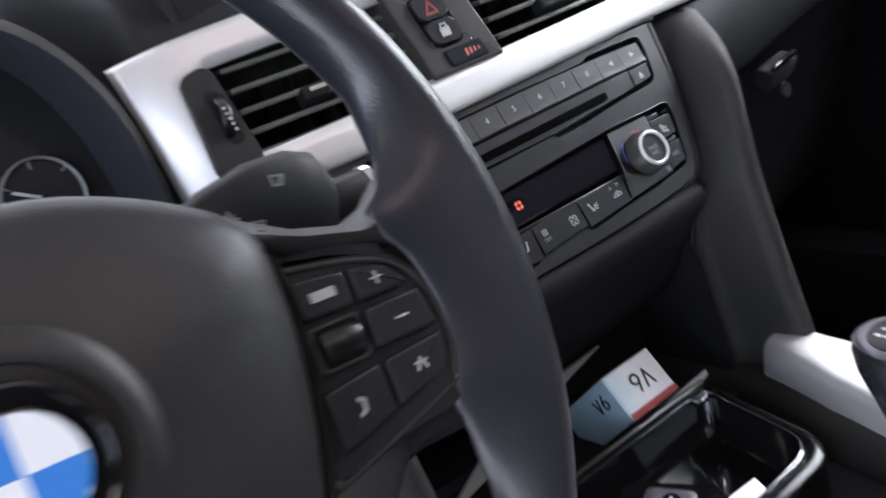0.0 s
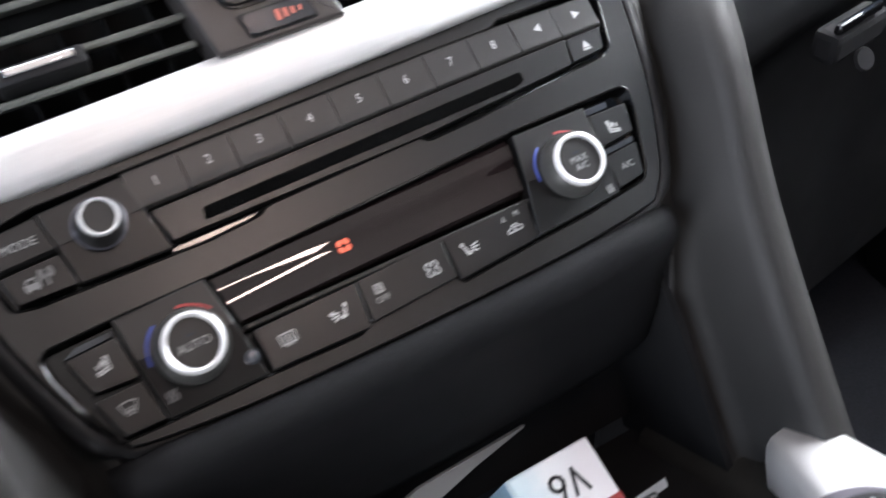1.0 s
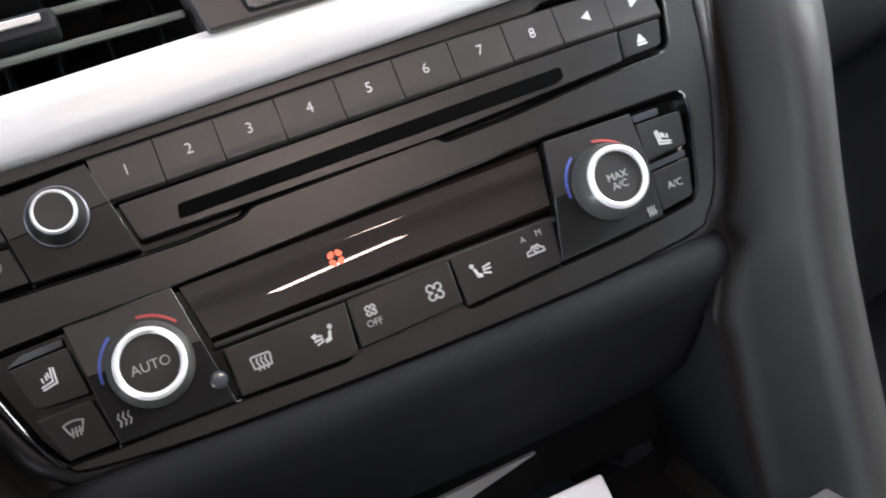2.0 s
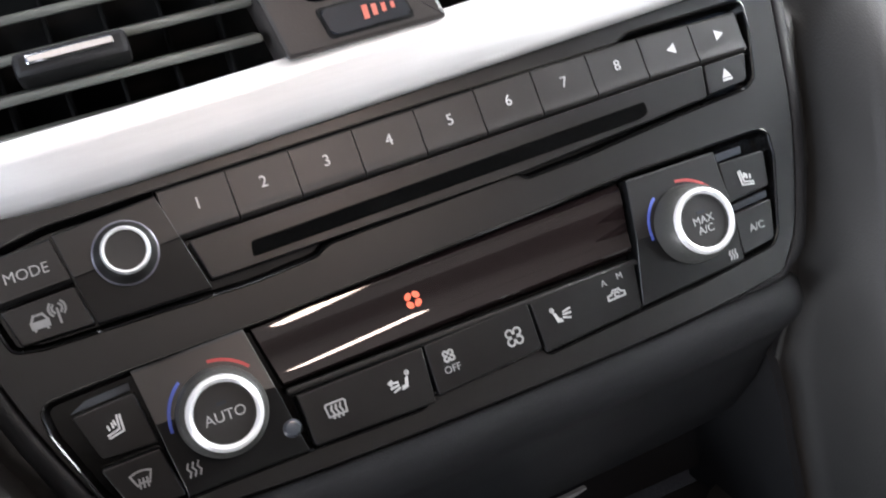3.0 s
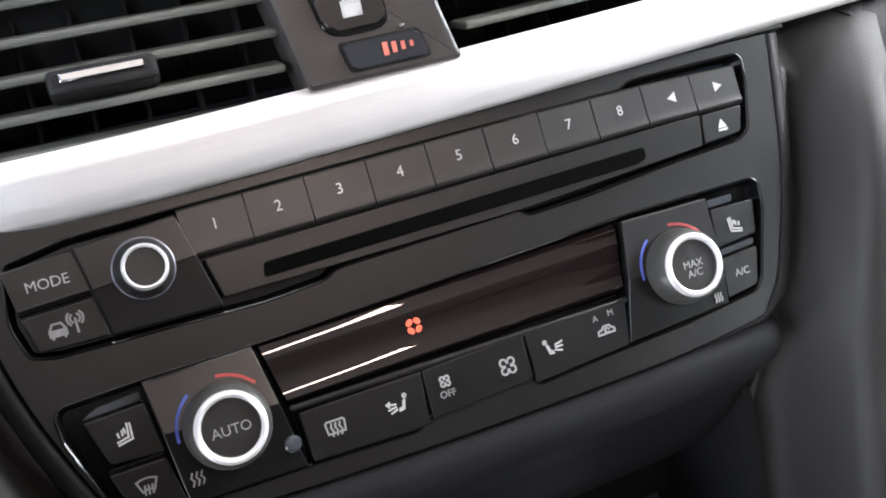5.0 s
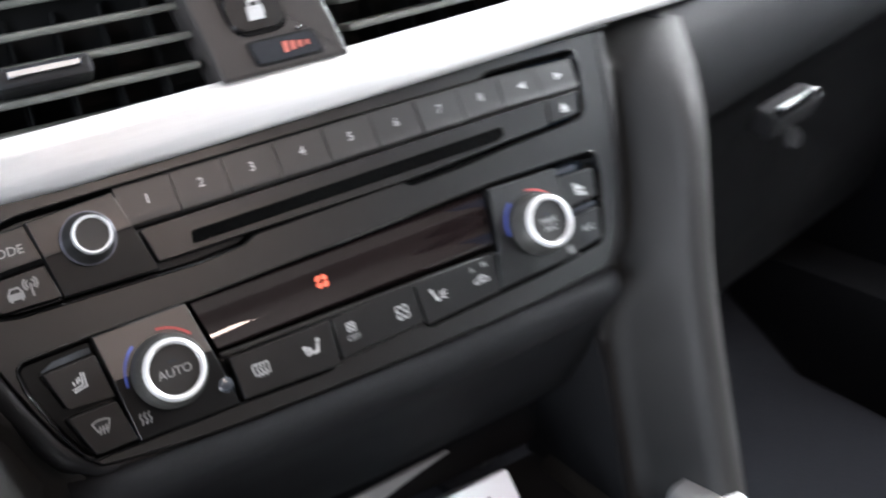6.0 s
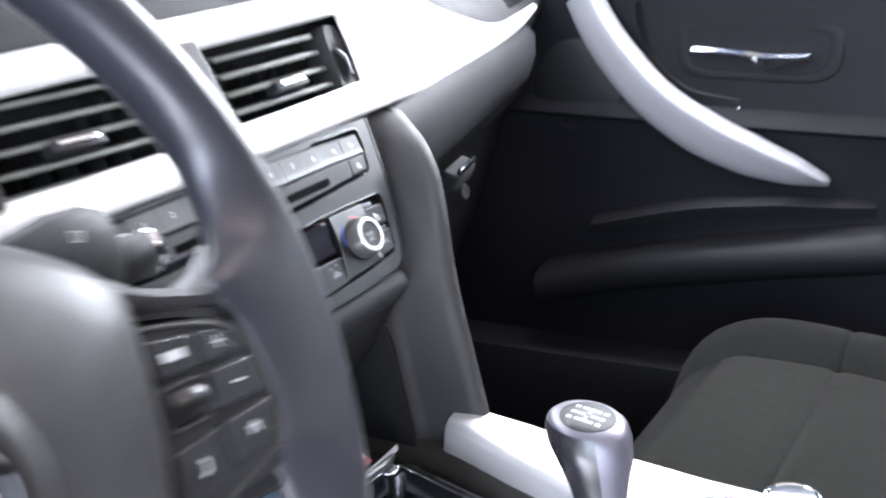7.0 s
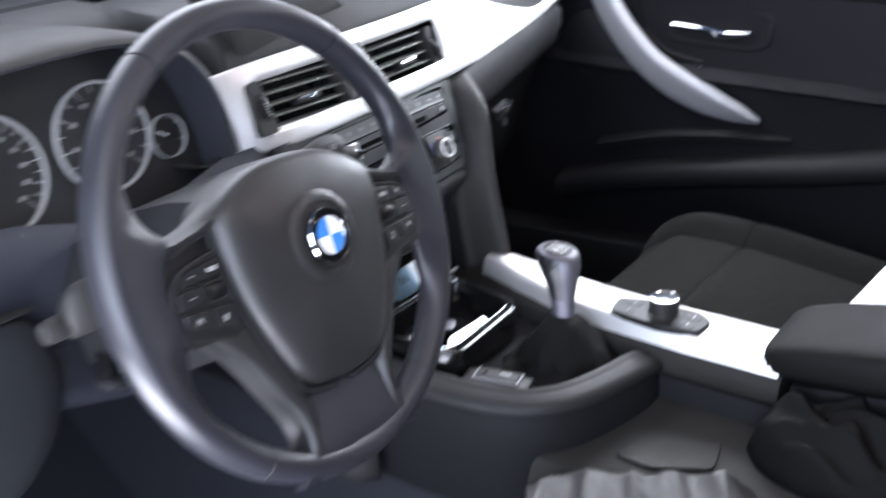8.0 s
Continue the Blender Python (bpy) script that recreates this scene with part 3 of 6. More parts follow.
for d, z in ((0.0008, -0.007), (0.0010, -0.0020), (0.0022, -0.0013), (0.0045, -0.0016), (0.0068, -0.0030), (0.0084, -0.0062), (0.0092, -0.0110), (0.0096, -0.030)):
    row = inset(side_band, -d)
    row[0], row[-1] = (side_band[0][0] - d * 1.05, side_band[0][1]), (side_band[-1][0] + d * 1.05, side_band[-1][1])
    low_run = [max(0.0, min(1.0, (-0.040 - y) / 0.010)) for x, y in side_band]
    rings.append([(x + (side_band[i][0] - x) * 0.45 * low_run[i], y + (side_band[i][1] - y) * 0.45 * low_run[i], z - 0.0025 * low_run[i]) for i, (x, y) in enumerate(row)])
part("stack_surround", loft(rings, caps=False, closed=False), PLASTIC, dash, "dark rounded band round the centre stack", STACK, sharp=70)
part("stack_backing", plate(inset(OUT, -0.004), -0.035, -0.015), HOLE, dash, m=STACK)
# strip between trim and plate
part("stack_top_strip", plate(P([(-120, 54.6), (160, 55.8), (160, 64), (-120, 57.0)]), -0.014, 0.0006, 0.0012), PLASTIC, dash, m=STACK)

# chin under the stack and the open compartment below it
rows = []
for v, w in ((-54.5, -9), (-56.0, -5.5), (-57.2, -3.2), (-59.5, -2.0), (-63.5, -2.2), (-66.5, -4.2), (-69, -9), (-73, -19), (-80, -33), (-92, -50), (-105, -74), (-111, -112)):
    rows.append([STACK @ Vector((x, v / 1000 + 0.0028 * (abs(x) / 0.112) ** 2 - 0.0005, w / 1000 - 0.009 * (abs(x) / 0.125) ** 16)) for x in (-0.128, -0.123, -0.117, -0.108, -0.09, -0.06, -0.03, 0, 0.03, 0.06, 0.09, 0.108, 0.117, 0.123, 0.128)])
part("stack_chin", sheet(rows, 0.003), CHIN, dash, "rounded dark chin below the stack", sharp=60)
part("compartment_back", rbox(0.29, 0.004, 0.14, 0.001, (0, 0.045, 0.40)), DEEP, dash)
part("compartment_floor", rbox(0.29, 0.09, 0.004, 0.001, (0, 0.0, 0.318)), DEEP, dash)
for x in (-0.130, 0.130):
    cheek = plate([(-0.037, 0.318), (0.053, 0.318), (0.053, 0.472), (-0.012, 0.472), (-0.004, 0.445), (-0.020, 0.405)], -0.002, 0.002)
    part("compartment_side", moved(cheek, Matrix(((0, 0, 1, x), (1, 0, 0, 0), (0, 1, 0, 0), (0, 0, 0, 1)))), DEEP, dash)
blade = [(-0.105, 0.352), (-0.06, 0.374), (-0.01, 0.386), (0.05, 0.3885), (0.050, 0.3875), (0.02, 0.3820), (-0.02, 0.3720), (-0.06, 0.3590), (-0.085, 0.3545), (-0.104, 0.3505)]
bl = plate([(x, z - 0.36) for x, z in blade], -0.0015, 0.0015, 0.0005)
part("roller_cover", bl, COVERGREY, dash, "grey edge of the open compartment cover", pose(0.0, 0.002, 0.35, 75))

# underside and footwell on the passenger side
rows = []
for dy, z in ((0.055, 0.485), (0.065, 0.465), (0.09, 0.44), (0.13, 0.33), (0.18, 0.22), (0.30, 0.17)):
    rows.append([(x, dy + 0.24 * (x - 0.2), z) for x in (0.165, 0.25, 0.4, 0.55, 0.70, 0.79)])
part("glovebox_bay", sheet(rows, 0.004), PLASTIC, dash)

glove = thing("glovebox", "closed dark glovebox with a padded upper face", "glovebox")
rows = []
for dy, z, zr in ((0.034, 0.561, 0.567), (0.012, 0.559, 0.563), (0.002, 0.548, 0.552), (0.001, 0.525, 0.532), (0.006, 0.503, 0.516), (0.022, 0.488, 0.505), (0.045, 0.480, 0.498)):
    row = []
    for x in (0.204, 0.22, 0.25, 0.32, 0.42, 0.54, 0.62, 0.67, 0.692, 0.70):
        f = (x - 0.2) / 0.5
        end = max(0, (x - 0.64) / 0.06) ** 2 * 0.03
        row.append((x, 0.004 + dy + 0.245 * (x - 0.18) + end, z * (1 - f) + zr * f))
    rows.append(row)
part("face", sheet(rows, 0.004), CHIN, glove, "grey padded glovebox face", sharp=60)
part("latch", rbox(0.055, 0.016, 0.018, 0.004, m=pose(0, 0, 0, 25, 0, 14)), DEEP, glove, "dark glovebox latch", pose(0.300, 0.021, 0.489))
part("latch_lip", rbox(0.045, 0.004, 0.006, 0.0015, m=pose(0, 0, 0, 25, 0, 14)), GLOSS, glove, m=pose(0.296, 0.009, 0.499))
part("keyhole", moved(lathe([(0, 0.002), (0.006, 0.002), (0.007, 0)], 16), pose(0, 0, 0, 80)), DEEP, glove, m=pose(0.302, 0.016, 0.474))


# ---------------------------------------------------------------- centre vents and the switch plate between them
def vent(label, cx, cy, yaw, mirror):
    """One air vent; local x runs along it, y up its face, z out of it."""
    v = thing("air_vent", label, "air vent", pose(cx, cy, 0.5895, 90 - 24, 0, yaw), group="centre air vents")
    w, h = 0.132, 0.050
    s = mirror
    # bezel at the outer end with the thumbwheel slot
    bez = P([(-69, -9.5), (-68, 45), (-50, 48), (-43, -9)])
    bez = [(s * x, y) for x, y in bez]
    if s < 0:
        bez = bez[::-1]
    part("end_bezel", plate(round_poly(bez, 0.006, 4), -0.02, 0.0025, 0.0012), GREYTRIM, v, "dark brown-grey vent end piece")
    wheel = moved(lathe([(0, -0.003), (0.0135, -0.003), (0.0145, -0.0015), (0.0145, 0.0015), (0.0135, 0.003), (0, 0.003)], 32), pose(0, 0, 0, 0, 90))
    part("thumbwheel", wheel, BUTTON, v, m=pose(s * -0.0545, 0.019, -0.006, 0, 0, s * -8))
    slot = round_poly(P([(-4, -15), (4, -15), (4, 15), (-4, 15)]), 0.0035, 4)
    part("wheel_slot", plate(slot, 0.0, 0.0029), HOLE, v, m=pose(s * -0.0545, 0.019, 0, 0, 0, s * 7))
    part("wheel_marks", merge(*[rbox(0.0018, 0.0012, 0.0006, 0, (0, -0.006 + 0.003 * i, 0.0087)) for i in range(5)]), PRINT, v, m=pose(s * -0.0545, 0.016, 0, 0, 0, s * 7))
    # slats
    for i in range(5):
        y = -0.0005 + 0.0118 * i
        slat = rbox(0.108, 0.0030, 0.015, 0.0012, m=pose(0, 0, 0, 14))
        part("slat", slat, SLAT, v, m=pose(s * 0.0105, y - 0.002, -0.010))
    for i in range(6):
        part("vane", rbox(0.0014, 0.050, 0.018, 0.0005), HOLE, v, m=pose(s * 0.0105 + (-0.045 + 0.018 * i), 0.018, -0.034))
    # sliding tab
    tab = part("tab", rbox(0.034, 0.0085, 0.012, 0.002), PLASTIC, v, m=pose(s * 0.0075, 0.0150, -0.002, -10))
    part("tab_insert", rbox(0.026, 0.0032, 0.002, 0.0008), CHROME, tab, "bright chrome insert", pose(0, 0.0005, 0.0062))
    return v


vent("dark centre air vent with five slats", -0.1005, 0.0135, -4.0, 1)
vent("dark air vent with chrome-tipped tab", 0.0945, 0.0140, 3.2, -1)

swp = thing("switch_plate", "brown-grey switch plate between the air vents", "switch plate", pose(-0.0035, 0.0105, 0.5895, 90 - 20))
part("plate", plate(round_poly(P([(-28, -3), (27, -3), (14, 56), (-39, 56)]), 0.002, 3), -0.015, 0.004, 0.0015), SWPLATE, swp)
part("hazard_frame", plate(round_poly(P([(-19, 12), (5, 12), (-1, 45), (-25, 45)]), 0.007, 5), 0.003, 0.0046, 0.0008), GLOSS, swp)
hb = part("hazard_button", plate(round_poly(P([(-21, 29), (0.5, 29), (-2.5, 43), (-23.5, 43)]), 0.004, 4), 0.004, 0.0068, 0.0012), BUTTON, swp)
part("triangle", strokes([[(-4, -3), (4, -3), (0, 4), (-4, -3)]], 0.0014, (-0.0118, 0.0355, 0.0068)), REDPRINT, hb, "red warning triangle")
lb = part("lock_button", plate(round_poly(P([(-18.5, 14), (3.5, 14), (1, 28), (-21, 28)]), 0.004, 4), 0.004, 0.0064, 0.0012), BUTTON, swp)
part("lock_symbol", merge(strokes([[(-3, -3), (3, -3), (3, 1.5), (-3, 1.5), (-3, -3)], [(-2, 1.5), (-2, 4), (2, 4), (2, 1.5)]], 0.0009, (-0.0085, 0.021, 0.0064)), rbox(0.005, 0.0035, 0.0003, 0, (-0.0085, 0.0202, 0.0066))), PRINT, lb)
part("lamp_gap", plate(round_poly(P([(-13.2, -0.3), (16.2, -0.3), (13.5, 10.2), (-15.6, 10.2)]), 0.002, 4), 0.003, 0.0043, 0.0003), HOLE, swp, "dark gap round the warning lamp")
ind = part("indicator_lamp", plate(round_poly(P([(-12.2, 0.7), (15.0, 0.7), (12.6, 9.2), (-14.4, 9.2)]), 0.0016, 4), 0.003, 0.0054, 0.0006), SMOKED, swp, "smoked warning lamp with red bars")
for i in range(4):
    part("bar", rbox(0.0018 - 0.0002 * i, 0.0044 - 0.0008 * i, 0.0003, 0, (0.0 + 0.0031 * i, 0.0052, 0.0055)), DIMLIT, ind, "lit red bar")
part("pin", rbox(0.0016, 0.0016, 0.001, 0.0003, (0.0075, 0.0115, 0.0046)), CHROME, swp)


# ---------------------------------------------------------------- radio
radio = thing("radio", "dark car radio with eight preset buttons and a disc slot", "radio", STACK)
part("frame", skirted(RADIO, ((-0.0004, -0.0003), (0.0, -0.0002), (0.0005, -0.0006), (0.0016, -0.0050), (0.0020, -0.0062)), True), PIANO, radio, "gloss black radio surround", sharp=30)
EDGES = [-82.5, -60.5, -39.5, -17.6, 4.5, 26.8, 48.6, 70.2, 91.4]


def key(name, pts, z=0.0012, r=0.0012, label="", mat=None, parent=None, z0=-0.0055, bev=0.00045):
    return part(name, plate(round_poly(P(pts), r, 3), z0, z, bev), mat or BUTTON, parent, label)


def creased(name, pts, vl, vr, z0, zc, z1, parent, label=""):
    """A key whose face rises to a crease across it and falls away below; corners from the lower left on, anticlockwise."""
    (ax, ay), (bx, by), (cx, cy), (dx, dy) = pts
    rows = []
    for f in (0.0, 0.006, 0.994, 1.0):
        xb, yb, xt, yt = ax + (bx - ax) * f, ay + (by - ay) * f, dx + (cx - dx) * f, dy + (cy - dy) * f
        vc = vl + (vr - vl) * (1 - f)
        e = 0.0002 if f in (0.0, 1.0) else 0.0
        row = []
        for v, w in ((yt, -0.0055), (yt - 0.1, z0 - 0.0006), (yt - 0.7, z0), ((yt + vc) / 2 + 1, z0 + 0.36 * (zc - z0)), (vc + 0.6, zc - 0.00012), (vc, zc), (vc - 0.5, zc - 0.00015), (yb + 0.7, z1), (yb + 0.1, z1 - 0.0006), (yb, -0.0055)):
            k = (v - yb) / (yt - yb)
            row.append(((xb + (xt - xb) * k) / 1000, v / 1000, w - e))
        rows.append(row)
    return part(name, loft(rows), BUTTON, parent, label, sharp=3)


def preset(name, x0, x1, parent):
    """A preset key: flat upper face and a rounded lower roll."""
    prof = [(-0.0055, 0.3), (-0.0002, 0.2), (0.0004, -0.5), (0.0005, -5.0), (0.0005, -10.6), (0.00053, -12.0), (0.00065, -13.2), (0.00087, -14.3), (0.00100, -14.9), (0.0008, -15.4), (-0.0004, -16.4), (-0.0055, -16.6)]
    bm = loft([[(x / 1000, (v + TOPV(x) + (1.6 * max(0, (x - 60) / 70) if v < -9 else 0)) / 1000, w) for w, v in prof] for x in (x0 + 0.2, x0 + 0.6, x1 - 0.6, x1 - 0.2)])
    return part(name, bm, PRESET, parent, sharp=35)


TOPV = lambda x: 45.6 + 1.9 * min(1, max(0, (x + 82) / 130)) - 1.2 * max(0, (x - 92) / 40)
for i in range(8):
    k = preset("preset_button", EDGES[i], EDGES[i + 1], radio)
    part("number", letters(str(i + 1), 0.0053, ((EDGES[i] + EDGES[i + 1]) / 2000, TOPV(EDGES[i]) / 1000 - 0.0072, 0.00062)), PRINT, k)
for i, (a, b) in enumerate(((91.4, 112.6), (112.6, 132.8))):
    k = preset("skip_button", a, b, radio)
    d = 1 if i else -1
    tri = bmesh.new()
    tri.faces.new([tri.verts.new((d * x / 1000, y / 1000, 0)) for x, y in ((-1.8, -2), (1.8, 0), (-1.8, 2))])
    part("arrow", moved(tri, pose((a + b) / 2000 + 0.001, 0.0402, 0.00070)), PRINT, k)
ej = key("eject_button", [(111.4, 20.2), (127.8, 21.5), (131, 31.0), (113.2, 31.0)], 0.0012, parent=radio)
tri = bmesh.new()
tri.faces.new([tri.verts.new((x / 1000, y / 1000, 0)) for x, y in ((-2, -1), (2, -1), (0, 2.4))])
part("arrow", merge(tri, rbox(0.004, 0.0008, 0.0002, 0, (0, -0.0018, 0))), PRINT, ej, m=pose(0.1205, 0.0255, 0.0014))
disc = key("disc_panel", [(-75, 14.6), (34, 15.8), (110.6, 19.8), (112.8, 31.4), (60, 30.6), (-78, 28.2)], 0.0008, parent=radio, mat=SATIN, label="dark satin disc slot panel")
# flat plate; the slot's depth shade is put into its near-black colour
part("disc_slot", plate(round_poly(P([(-61, 17.2), (82, 19.8), (86, 21.2), (86, 25.4), (-60, 22.2)]), 0.0012, 3), 0.0005, 0.0010), SLOT, disc, "near-black plate painted as the deep disc slot")
box = creased("knob_box", [(-110.9, 12.6), (-75.8, 12.0), (-83.4, 44.8), (-115.4, 42.6)], 30.2, 28.4, 0.0010, 0.0017, 0.0004, radio, "dark satin creased block with the volume knob")
kn = part("volume_knob", lathe([(0.0096, 0), (0.0094, 0.003), (0.0080, 0.0045), (0.0073, 0.0105), (0.0067, 0.0115), (0, 0.0113)], 44), KNOBFACE, radio, "round volume knob with a bright ring", pose(-0.0968, 0.0305, 0.0010))
part("ring", lathe([(0.0059, 0.0112), (0.0060, 0.0119), (0.0066, 0.0121), (0.0071, 0.0112), (0.0073, 0.0104)], 44), RINGCHROME, kn)
part("collar", lathe([(0.0094, 0.0005), (0.0100, 0.0012), (0.0100, 0.0022), (0.0094, 0.0026)], 44), KNOBMETAL, kn)
mo = creased("mode_button", [(-136, 25.8), (-113.6, 26.6), (-116.4, 42.0), (-138.0, 40.6)], 28.6, 27.6, 0.0004, 0.0010, 0.0006, radio)
lettered("MODE", 0.0047, (-0.1255, 0.0338, 0.00115), DIMPRINT, mo)
tr = key("traffic_button", [(-133.2, 13.6), (-111.6, 13.2), (-113.8, 25.9), (-136.0, 25.0)], 0.0010, parent=radio)
part("symbol", merge(strokes([[(-6.4, -2.6), (-6.4, -0.4), (-5.0, 2.0), (-1.8, 2.0), (-0.4, -0.4), (-0.4, -2.6), (-6.4, -2.6)], [(-6.2, -0.6), (-0.6, -0.6)], [(-5.6, -3.4), (-5.6, -2.6)], [(-1.2, -3.4), (-1.2, -2.6)], [(3.6, -3), (3.6, 2)], arc(3.6, 2.2, 1.8, -50, 50, 5), arc(3.6, 2.2, 3.0, -45, 45, 5), arc(3.6, 2.2, 1.8, 130, 230, 5), arc(3.6, 2.2, 3.0, 135, 225, 5)], 0.0007, (-0.1235, 0.0195, 0.00115), 0.00082), rbox(0.0044, 0.0014, 0.0003, 0, (-0.1263, 0.0182, 0.0013))), DIMPRINT, tr)

# ---------------------------------------------------------------- climate unit
clim = thing("climate_control", "dark automatic climate control unit with two ringed knobs", "climate control", STACK)
part("frame", skirted(CLIMATE, ((-0.0004, -0.0003), (0.0, -0.0002), (0.0005, -0.0006), (0.0016, -0.0050), (0.0020, -0.0066)), True), PIANO, clim, "gloss black climate surround", sharp=30)
DISPLAY = ((-3.0, -0.00157), (-4.7, -0.00139), (-6.0, -0.00121), (-7.6, -0.00093), (-8.2, -0.00090), (-11.2, -0.00090), (-13, -0.00087), (-15, -0.00076), (-17, -0.00057), (-19, -0.00031), (-20, -0.00015), (-21.3, 0.00009), (-22.3, 0.00030), (-22.7, 0.0001), (-23.4, -0.0007), (-24.0, -0.0022), (-24.5, -0.0055), (-24.8, -0.0060))
disp = part("display", loft([[(x / 1000, vt / 1000, -0.0030), *[((x + sl * (v + 2) * 0.2) / 1000, (v + dv * (1 - max(0, -v - 20) / 10)) / 1000, w) for v, w in DISPLAY]] for x, sl, vt, dv in ((-69, -1, -3.4, -1.0), (-68.5, -1, -3.4, -1.0), (-34, 0, -2.2, -0.2), (0, 0, -1.2, 0.6), (34, 0, 0, 1.2), (66.5, 1, 1.0, 1.8), (67, 1, 1.0, 1.8))]), SCREEN, clim, "glossy black display window with a lit fan sign", sharp=6)
part("fan_sign", merge(*[moved(lathe([(0.0011, 0), (0.0011, 0.0002), (0, 0.0002)], 10, 1.0, 1.3), pose(-0.0165 + 0.0014 * sx, -0.0124 + 0.0014 * sy, -0.0009, 0, 0, 45 * sx * sy)) for sx in (-1, 1) for sy in (-1, 1)]), AMBER, disp, "lit orange fan sign")
part("ledge", rbox(0.128, 0.0022, 0.003, 0.0008, (-0.001, -0.0262, 0.0)), SATIN, clim)


def climate_knob(x, y, word):
    kb = part("temperature_knob", lathe([(0.0141, 0), (0.0139, 0.003), (0.0126, 0.0085), (0.0114, 0.0098), (0.0092, 0.0098), (0.0089, 0.0090), (0, 0.0090)], 48), SKIRT, clim, "ribbed grey knob with a bright ring", pose(x, y, 0.0030))
    part("ring", lathe([(0.0091, 0.0090), (0.0094, 0.0106), (0.0103, 0.0112), (0.0112, 0.0107), (0.0118, 0.0090)], 48), RINGCHROME, kb, "bright chrome ring")
    part("cap", lathe([(0.0093, 0.0086), (0.0092, 0.00905), (0, 0.00912)], 48), KNOBFACE, kb, "dark push cap")
    for i in range(30):
        a = 2 * math.pi * i / 30
        part("rib", RIB.copy(), SKIRT, kb, m=Matrix.Rotation(a, 4, "Z") @ pose(0.0127, 0, 0.0046, 0, -8))
    for j, w in enumerate(word):
        lettered(w, 0.0046 if len(word) == 1 else 0.0038, (0, -0.0012 * (len(word) == 1) + 0.0004 - 0.0034 * j, 0.0092), DIMPRINT, kb)
    part("lamp", rbox(0.0030, 0.0010, 0.0003, 0, (0, 0.0032, 0.0092)), GREYLENS, kb)
    return kb


RIB = rbox(0.0012, 0.0015, 0.0060, 0.0004, seg=1)
kbl = creased("knob_block", [(-102.6, -45.2), (-64.2, -45.6), (-71.4, -2.8), (-107, -3.6)], -23.0, -21.2, 0.0008, 0.0031, 0.0012, clim, "dark satin creased block under the knob")
kbr = creased("knob_block", [(59.4, -41.6), (102.8, -39.4), (105.3, 0.8), (69.2, 1.4)], -20.2, -19.4, 0.0008, 0.0031, 0.0012, clim, "dark satin creased block under the knob")
climate_knob(-0.0855, -0.0245, ["AUTO"])
climate_knob(0.0860, -0.0205, ["MAX", "A/C"])


def face_arc(cx, cy, a0, a1, top, crease):
    """A thin printed arc that follows a creased face."""
    rows = []
    for r in (15.3, 16.3):
        row = []
        for x, y in arc(cx, cy, r, a0, a1, 14):
            k = (top - y) / (top - crease)
            row.append((x / 1000, y / 1000, 0.00016 + 0.0008 + 0.0023 * (k if k < 1 else 1 - 0.9 * (k - 1)) - (0.00035 * math.sin(math.pi * k) if k < 1 else 0)))
        rows.append(row)
    return sheet(rows, 0.0001)


for blk, cx, cy, top, crease in ((kbl, -85.5, -24.5, -3.2, -22.1), (kbr, 86.0, -20.5, 1.1, -19.8)):
    part("cold_arc", face_arc(cx, cy, 126, 183, top, crease), BLUEPRINT, blk, "blue printed arc")
    part("warm_arc", face_arc(cx, cy, 40, 88, top, crease), REDPRINT, blk, "red printed arc")
part("heat_symbol", strokes([[(x, -2.5), (x + 0.8, -0.8), (x - 0.2, 0.8), (x + 0.6, 2.5)] for x in (-2, 0, 2)], 0.0005, (-0.0990, -0.0378, 0.0018), 0.0008), WHEELPRINT, kbl)
part("sensor", lathe([(0, 0.0016), (0.0022, 0.0012), (0.0030, 0)], 16), GREYLENS, kbl, m=pose(-0.0672, -0.0370, 0.0018))
part("heat_symbol", strokes([[(x, -2.5), (x + 0.8, -0.8), (x - 0.2, 0.8), (x + 0.6, 2.5)] for x in (-2, 0, 2)], 0.0005, (0.0985, -0.0360, 0.0018), 0.0006), WHEELPRINT, kbr)

LOBES = [arc(c * 1.55, d * 1.55, 1.35, a, a + 290, 9) for c, d, a in ((1, 1, -100), (-1, 1, -10), (-1, -1, 80), (1, -1, 170))]
